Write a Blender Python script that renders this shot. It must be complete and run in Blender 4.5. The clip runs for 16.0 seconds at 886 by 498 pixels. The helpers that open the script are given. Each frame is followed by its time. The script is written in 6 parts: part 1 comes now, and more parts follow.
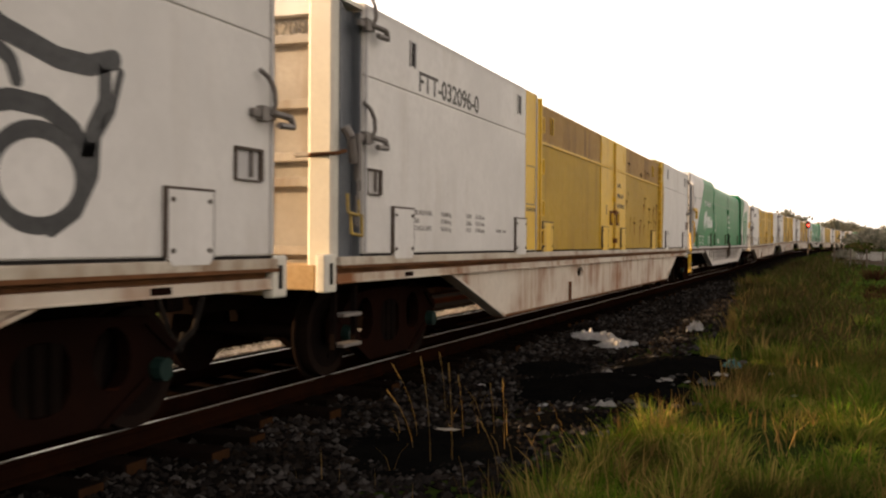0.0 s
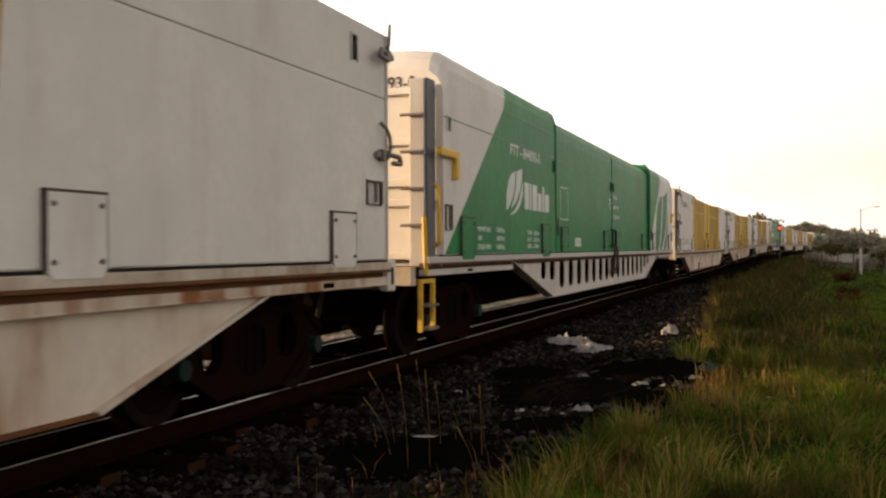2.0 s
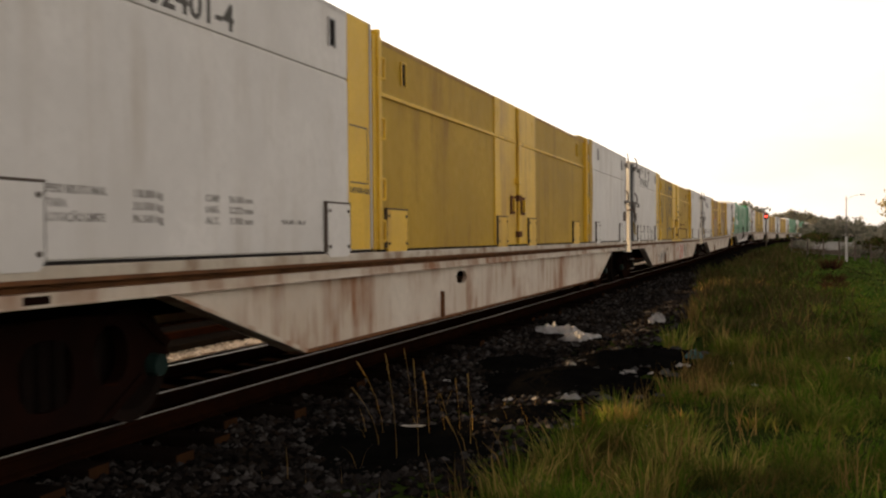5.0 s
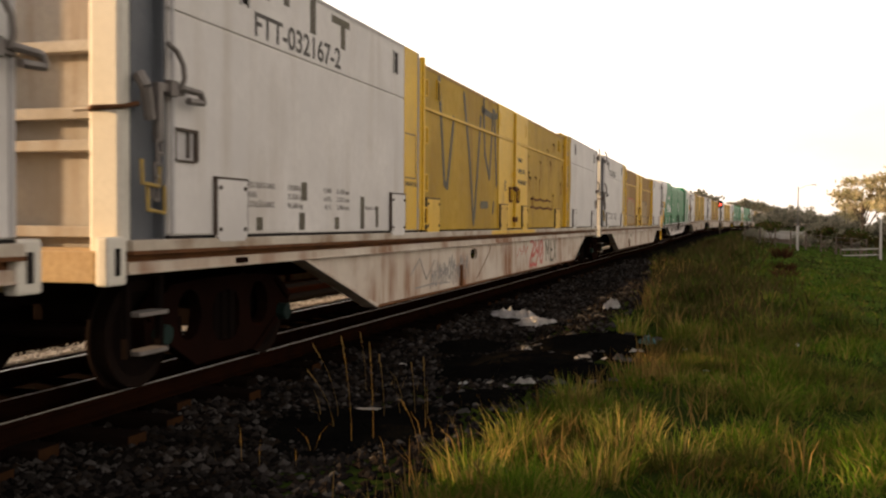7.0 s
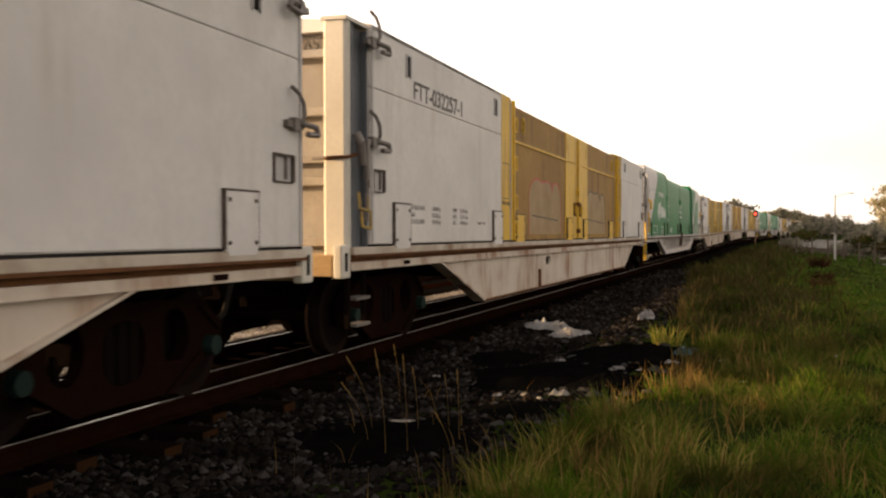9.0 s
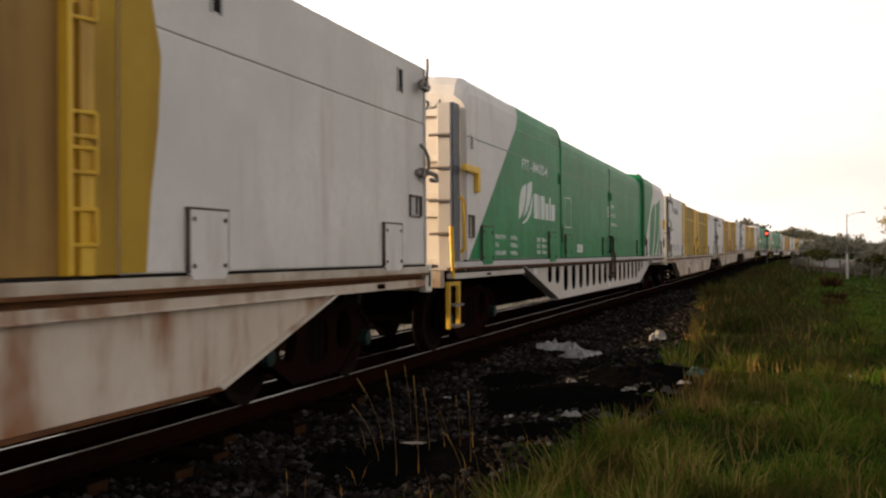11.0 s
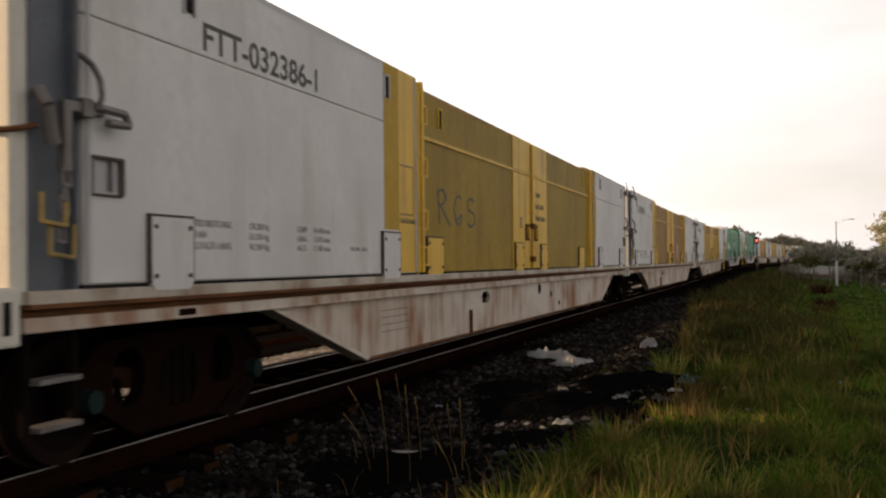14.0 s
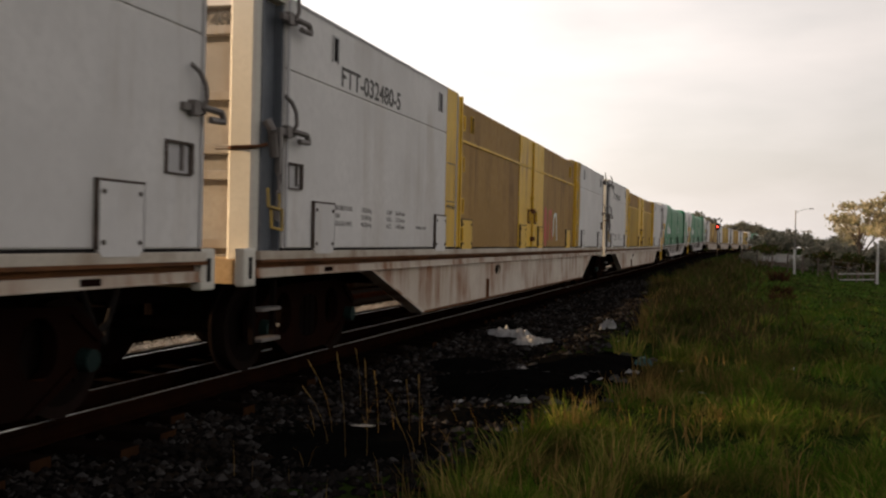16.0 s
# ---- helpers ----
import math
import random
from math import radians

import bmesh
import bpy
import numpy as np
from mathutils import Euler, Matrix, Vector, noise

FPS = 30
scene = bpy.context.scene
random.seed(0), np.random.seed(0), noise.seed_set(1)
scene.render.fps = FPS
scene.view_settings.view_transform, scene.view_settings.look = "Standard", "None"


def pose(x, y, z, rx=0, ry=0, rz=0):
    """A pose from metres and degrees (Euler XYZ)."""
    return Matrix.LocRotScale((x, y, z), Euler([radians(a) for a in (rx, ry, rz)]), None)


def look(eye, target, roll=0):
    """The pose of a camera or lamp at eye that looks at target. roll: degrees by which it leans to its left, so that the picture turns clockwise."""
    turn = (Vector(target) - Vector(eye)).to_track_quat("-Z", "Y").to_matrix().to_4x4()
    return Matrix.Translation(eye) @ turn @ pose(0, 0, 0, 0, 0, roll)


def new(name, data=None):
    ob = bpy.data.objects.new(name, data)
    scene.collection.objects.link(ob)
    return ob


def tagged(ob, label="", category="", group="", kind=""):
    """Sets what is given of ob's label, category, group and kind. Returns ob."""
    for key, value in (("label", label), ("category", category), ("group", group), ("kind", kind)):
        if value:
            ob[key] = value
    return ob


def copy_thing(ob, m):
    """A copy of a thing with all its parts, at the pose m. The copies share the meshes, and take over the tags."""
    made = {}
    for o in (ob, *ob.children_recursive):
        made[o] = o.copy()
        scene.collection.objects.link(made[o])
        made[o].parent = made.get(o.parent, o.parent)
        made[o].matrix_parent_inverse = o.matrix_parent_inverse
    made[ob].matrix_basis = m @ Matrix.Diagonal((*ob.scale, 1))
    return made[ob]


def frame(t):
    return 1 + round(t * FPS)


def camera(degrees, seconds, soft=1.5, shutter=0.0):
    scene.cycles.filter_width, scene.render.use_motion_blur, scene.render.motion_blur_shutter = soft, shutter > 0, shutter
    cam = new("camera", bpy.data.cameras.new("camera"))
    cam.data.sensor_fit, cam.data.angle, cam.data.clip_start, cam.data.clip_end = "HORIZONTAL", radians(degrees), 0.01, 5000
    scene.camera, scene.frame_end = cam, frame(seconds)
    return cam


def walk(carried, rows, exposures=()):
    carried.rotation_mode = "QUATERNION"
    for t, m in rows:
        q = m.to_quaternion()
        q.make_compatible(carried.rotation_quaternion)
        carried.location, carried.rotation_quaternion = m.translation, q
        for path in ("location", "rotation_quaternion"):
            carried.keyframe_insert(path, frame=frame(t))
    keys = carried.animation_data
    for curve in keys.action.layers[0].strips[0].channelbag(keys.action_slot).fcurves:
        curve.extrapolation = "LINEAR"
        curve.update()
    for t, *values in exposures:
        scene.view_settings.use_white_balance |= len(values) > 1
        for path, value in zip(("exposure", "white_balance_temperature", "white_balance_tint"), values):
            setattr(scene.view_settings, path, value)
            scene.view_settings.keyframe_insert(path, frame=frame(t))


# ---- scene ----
cam = camera(49.09, 16.0, soft=2.3, shutter=0.12)

# the camera is held by hand and only turns: seconds, yaw, pitch, lean
EYE = (0.0, 0.0, 1.416)
TURNS = [(0.0, 21.01, -0.41, 0.38), (0.5, 20.98, -1.11, 0.11), (1.0, 20.95, -1.11, 0.53), (1.5, 20.63, -0.53, -0.21),
         (2.0, 19.54, -0.02, -0.27), (2.5, 19.23, 0.26, -0.6), (3.0, 19.04, 0.3, -0.82), (3.5, 19.17, 0.28, -0.88),
         (4.0, 19.08, 0.04, -0.64), (6.5, 17.61, -1.51, -0.02), (7.0, 16.32, -1.6, 0.31), (7.5, 16.57, -1.91, 0.67),
         (8.0, 17.79, -1.61, -0.5), (8.5, 17.99, -1.59, 0.06), (9.0, 18.24, -0.91, -0.13), (9.5, 17.68, -0.03, -0.43),
         (12.0, 19.47, 0.37, -0.42), (12.5, 18.78, -0.14, -0.58), (13.0, 17.83, 0.04, -0.65), (13.5, 17.33, 0.59, -0.91),
         (14.0, 18.32, 0.82, -0.59), (14.5, 16.29, 0.79, -0.18), (15.0, 15.95, 0.79, -0.07), (15.5, 15.64, 0.32, 0.27),
         (16.0, 16.18, -0.56, 1.28)]
EXPOSURES = [(0.0, 1.42), (1.5, 1.5), (2.5, 0.62), (4.0, 0.85), (6.5, 1.3), (7.0, 1.3), (8.0, 1.45), (9.0, 1.25), (9.5, 1.1), (10.75, 1.0), (12.0, 0.98), (13.0, 1.15), (13.5, 1.0), (14.0, 0.82), (14.5, 0.55), (16.0, 0.5)]
walk(cam, [(t, pose(*EYE, 90 + p, -r, y)) for t, y, p, r in TURNS], [(t, s, 6800 if 2 < t < 5 else 7100 if t < 10 else (6600 if t < 11 else 6300), 10 if 2 < t < 5 else 13 if t < 10 else 11) for t, s in EXPOSURES])

# ---- light: low sun from beyond the train, pale sky ----
SUN_FROM = Vector((-1.0, -0.24, 0.0)).normalized()
SUN_ELEVATION = 6.5
world = bpy.data.worlds.new("sky")
scene.world = world
world.use_nodes = True
wn = world.node_tree
wn.nodes.clear()
w_out = wn.nodes.new("ShaderNodeOutputWorld")
w_bg = wn.nodes.new("ShaderNodeBackground")
w_sky = wn.nodes.new("ShaderNodeTexSky")
w_sky.sky_type, w_sky.sun_disc = "NISHITA", False
w_sky.sun_elevation = radians(SUN_ELEVATION)
w_sky.sun_rotation = math.atan2(SUN_FROM.x, SUN_FROM.y) % (2 * math.pi)
w_sky.dust_density, w_sky.air_density = 3.0, 1.0
w_tc = wn.nodes.new("ShaderNodeTexCoord")
w_map = wn.nodes.new("ShaderNodeMapping")
w_map.inputs["Scale"].default_value = (1.6, 1.6, 5.5)
w_cloud = wn.nodes.new("ShaderNodeTexNoise")
w_cloud.inputs["Scale"].default_value, w_cloud.inputs["Detail"].default_value = 1.6, 6.0
w_ramp = wn.nodes.new("ShaderNodeValToRGB")
w_ramp.color_ramp.elements[0].position, w_ramp.color_ramp.elements[1].position = 0.38, 0.72
w_mix = wn.nodes.new("ShaderNodeMix")
w_mix.data_type = "RGBA"
w_mix.inputs["B"].default_value = (6.7, 6.0, 5.45, 1)
w_amt = wn.nodes.new("ShaderNodeMath")
w_amt.operation = "MULTIPLY_ADD"
w_amt.inputs[1].default_value, w_amt.inputs[2].default_value = 0.3, 0.68
wn.links.new(w_tc.outputs["Generated"], w_map.inputs["Vector"])
wn.links.new(w_map.outputs["Vector"], w_cloud.inputs["Vector"])
wn.links.new(w_cloud.outputs["Fac"], w_ramp.inputs["Fac"])
wn.links.new(w_ramp.outputs["Color"], w_amt.inputs[0])
w_sep = wn.nodes.new("ShaderNodeSeparateXYZ")
wn.links.new(w_tc.outputs["Generated"], w_sep.inputs["Vector"])
w_haze = wn.nodes.new("ShaderNodeMapRange")
w_haze.inputs["From Min"].default_value, w_haze.inputs["From Max"].default_value = 0.25, 0.95
w_haze.inputs["To Min"].default_value, w_haze.inputs["To Max"].default_value = 1.0, 0.12
wn.links.new(w_sep.outputs["Z"], w_haze.inputs["Value"])
w_fac = wn.nodes.new("ShaderNodeMath")
w_fac.operation = "MULTIPLY"
wn.links.new(w_amt.outputs["Value"], w_fac.inputs[0])
wn.links.new(w_haze.outputs["Result"], w_fac.inputs[1])
wn.links.new(w_fac.outputs["Value"], w_mix.inputs["Factor"])
wn.links.new(w_sky.outputs["Color"], w_mix.inputs["A"])
# the sky is brighter towards the sun's side
w_side = wn.nodes.new("ShaderNodeMapRange")
w_side.inputs["From Min"].default_value, w_side.inputs["From Max"].default_value = 0.12, -0.5
w_side.inputs["To Min"].default_value, w_side.inputs["To Max"].default_value = 1.0, 1.9
wn.links.new(w_sep.outputs["X"], w_side.inputs["Value"])
w_glow = wn.nodes.new("ShaderNodeVectorMath")
w_glow.operation = "SCALE"
wn.links.new(w_mix.outputs["Result"], w_glow.inputs[0])
wn.links.new(w_side.outputs["Result"], w_glow.inputs["Scale"])
wn.links.new(w_glow.outputs["Vector"], w_bg.inputs["Color"])
w_bg.inputs["Strength"].default_value = 0.1
wn.links.new(w_bg.outputs["Background"], w_out.inputs["Surface"])

sun_data = bpy.data.lights.new("sun", "SUN")
sun_data.energy, sun_data.angle, sun_data.color = 5.0, radians(0.6), (1.0, 0.7, 0.4)
sun = new("sun", sun_data)
sun_dir = SUN_FROM * math.cos(radians(SUN_ELEVATION)) + Vector((0, 0, math.sin(radians(SUN_ELEVATION))))
sun.matrix_world = look(sun_dir * 50, (0, 0, 0))


# ---- materials ----
def surface(name, c1, c2, rough=0.6, metal=0.0, scale=1.5, streak=0.0, stain=(0.12, 0.05, 0.025), stain_at=0.62,
            bump=0.0, bump_scale=40.0, gloss=0.3, squash=0.25, per_object=True, fine=0.25, bump_stretch=None):
    """Two mixed colours in large blotches, fine grain over them, and upright stains (rust, grime) where streak > 0."""
    m = bpy.data.materials.new(name)
    m.use_nodes = True
    t = m.node_tree
    b = t.nodes["Principled BSDF"]
    tc = t.nodes.new("ShaderNodeTexCoord")
    info = t.nodes.new("ShaderNodeObjectInfo")
    mul = t.nodes.new("ShaderNodeMath")
    mul.operation = "MULTIPLY"
    mul.inputs[1].default_value = 37.0 if per_object else 0.0
    t.links.new(info.outputs["Random"], mul.inputs[0])

    def noise_tex(sc, detail=4.0, stretch=None, rough_n=0.55):
        n = t.nodes.new("ShaderNodeTexNoise")
        n.noise_dimensions = "4D"
        n.inputs["Scale"].default_value, n.inputs["Detail"].default_value = sc, detail
        n.inputs["Roughness"].default_value = rough_n
        t.links.new(mul.outputs[0], n.inputs["W"])
        if stretch:
            mp = t.nodes.new("ShaderNodeMapping")
            mp.inputs["Scale"].default_value = stretch
            t.links.new(tc.outputs["Object"], mp.inputs["Vector"])
            t.links.new(mp.outputs["Vector"], n.inputs["Vector"])
        else:
            t.links.new(tc.outputs["Object"], n.inputs["Vector"])
        return n.outputs["Fac"]

    def ramp(fac, a, z):
        r = t.nodes.new("ShaderNodeMapRange")
        r.inputs["From Min"].default_value, r.inputs["From Max"].default_value = a, z
        t.links.new(fac, r.inputs["Value"])
        return r.outputs["Result"]

    def mix(fac, a, z, kind="MIX"):
        x = t.nodes.new("ShaderNodeMix")
        x.data_type, x.blend_type = "RGBA", kind
        if isinstance(fac, float):
            x.inputs["Factor"].default_value = fac
        else:
            t.links.new(fac, x.inputs["Factor"])
        for sock, v in (("A", a), ("B", z)):
            if isinstance(v, tuple):
                x.inputs[sock].default_value = (*v, 1)
            else:
                t.links.new(v, x.inputs[sock])
        return x.outputs["Result"]

    col = mix(ramp(noise_tex(scale), 0.35, 0.68), c1, c2)
    grain = noise_tex(scale * 14, 5.0)
    dark = tuple(x * (1 - fine) for x in c1)
    col = mix(ramp(grain, 0.42, 0.85), col, dark)
    if streak > 0:
        s1 = ramp(noise_tex(1.0, 5.0, (3.0, 3.2, squash)), stain_at, stain_at + 0.16)
        s2 = ramp(noise_tex(0.8, 4.0), 0.4, 0.65)
        k = t.nodes.new("ShaderNodeMath")
        k.operation = "MULTIPLY"
        t.links.new(s1, k.inputs[0])
        t.links.new(s2, k.inputs[1])
        k2 = t.nodes.new("ShaderNodeMath")
        k2.operation = "MULTIPLY"
        k2.inputs[1].default_value = streak
        t.links.new(k.outputs[0], k2.inputs[0])
        col = mix(k2.outputs[0], col, stain)
    t.links.new(col, b.inputs["Base Color"])
    b.inputs["Roughness"].default_value, b.inputs["Metallic"].default_value = rough, metal
    b.inputs["Specular IOR Level"].default_value = gloss
    rr = t.nodes.new("ShaderNodeMapRange")
    rr.inputs["To Min"].default_value, rr.inputs["To Max"].default_value = max(0.05, rough - 0.12), min(1.0, rough + 0.15)
    t.links.new(grain, rr.inputs["Value"])
    t.links.new(rr.outputs["Result"], b.inputs["Roughness"])
    if bump > 0:
        bp = t.nodes.new("ShaderNodeBump")
        bp.inputs["Strength"].default_value, bp.inputs["Distance"].default_value = bump, 0.02
        t.links.new(noise_tex(bump_scale, 5.0 if bump_stretch is None else 2.0, bump_stretch), bp.inputs["Height"])
        t.links.new(bp.outputs["Normal"], b.inputs["Normal"])
    return m


def island_surface(name, colours, rough=0.85, gloss=0.015, translucent=0.0, patch=None):
    """Each separate piece of a joined mesh takes a colour of its own."""
    m = bpy.data.materials.new(name)
    m.use_nodes = True
    t = m.node_tree
    b = t.nodes["Principled BSDF"]
    g = t.nodes.new("ShaderNodeNewGeometry")
    r = t.nodes.new("ShaderNodeValToRGB")
    r.color_ramp.interpolation = "LINEAR"
    els = r.color_ramp.elements
    while len(els) < len(colours):
        els.new(0.5)
    for i, c in enumerate(colours):
        els[i].position = i / (len(colours) - 1)
        els[i].color = (*c, 1)
    t.links.new(g.outputs["Random Per Island"], r.inputs["Fac"])
    tc = t.nodes.new("ShaderNodeTexCoord")
    n = t.nodes.new("ShaderNodeTexNoise")
    n.inputs["Scale"].default_value, n.inputs["Detail"].default_value = 0.9, 4.0
    t.links.new(tc.outputs["Object"], n.inputs["Vector"])
    v = t.nodes.new("ShaderNodeHueSaturation")
    mr = t.nodes.new("ShaderNodeMapRange")
    mr.inputs["From Min"].default_value, mr.inputs["From Max"].default_value = 0.3, 0.7
    mr.inputs["To Min"].default_value, mr.inputs["To Max"].default_value = 0.45, 1.5
    t.links.new(n.outputs["Fac"], mr.inputs["Value"])
    t.links.new(mr.outputs["Result"], v.inputs["Value"])
    if patch:
        n2 = t.nodes.new("ShaderNodeTexNoise")
        n2.inputs["Scale"].default_value, n2.inputs["Detail"].default_value = 0.55, 5.0
        t.links.new(tc.outputs["Object"], n2.inputs["Vector"])
        m2 = t.nodes.new("ShaderNodeMapRange")
        m2.inputs["From Min"].default_value, m2.inputs["From Max"].default_value = 0.46, 0.66
        m2.inputs["To Max"].default_value = 0.75
        t.links.new(n2.outputs["Fac"], m2.inputs["Value"])
        x2 = t.nodes.new("ShaderNodeMix")
        x2.data_type = "RGBA"
        x2.inputs["B"].default_value = (*patch, 1)
        t.links.new(m2.outputs["Result"], x2.inputs["Factor"])
        t.links.new(r.outputs["Color"], x2.inputs["A"])
        t.links.new(x2.outputs["Result"], v.inputs["Color"])
    else:
        t.links.new(r.outputs["Color"], v.inputs["Color"])
    t.links.new(v.outputs["Color"], b.inputs["Base Color"])
    b.inputs["Roughness"].default_value, b.inputs["Specular IOR Level"].default_value = rough, gloss
    if translucent > 0:
        tr = t.nodes.new("ShaderNodeBsdfTranslucent")
        t.links.new(v.outputs["Color"], tr.inputs["Color"])
        mx = t.nodes.new("ShaderNodeMixShader")
        mx.inputs["Fac"].default_value = translucent
        out = t.nodes["Material Output"]
        t.links.new(b.outputs["BSDF"], mx.inputs[1])
        t.links.new(tr.outputs["BSDF"], mx.inputs[2])
        t.links.new(mx.outputs["Shader"], out.inputs["Surface"])
    return m


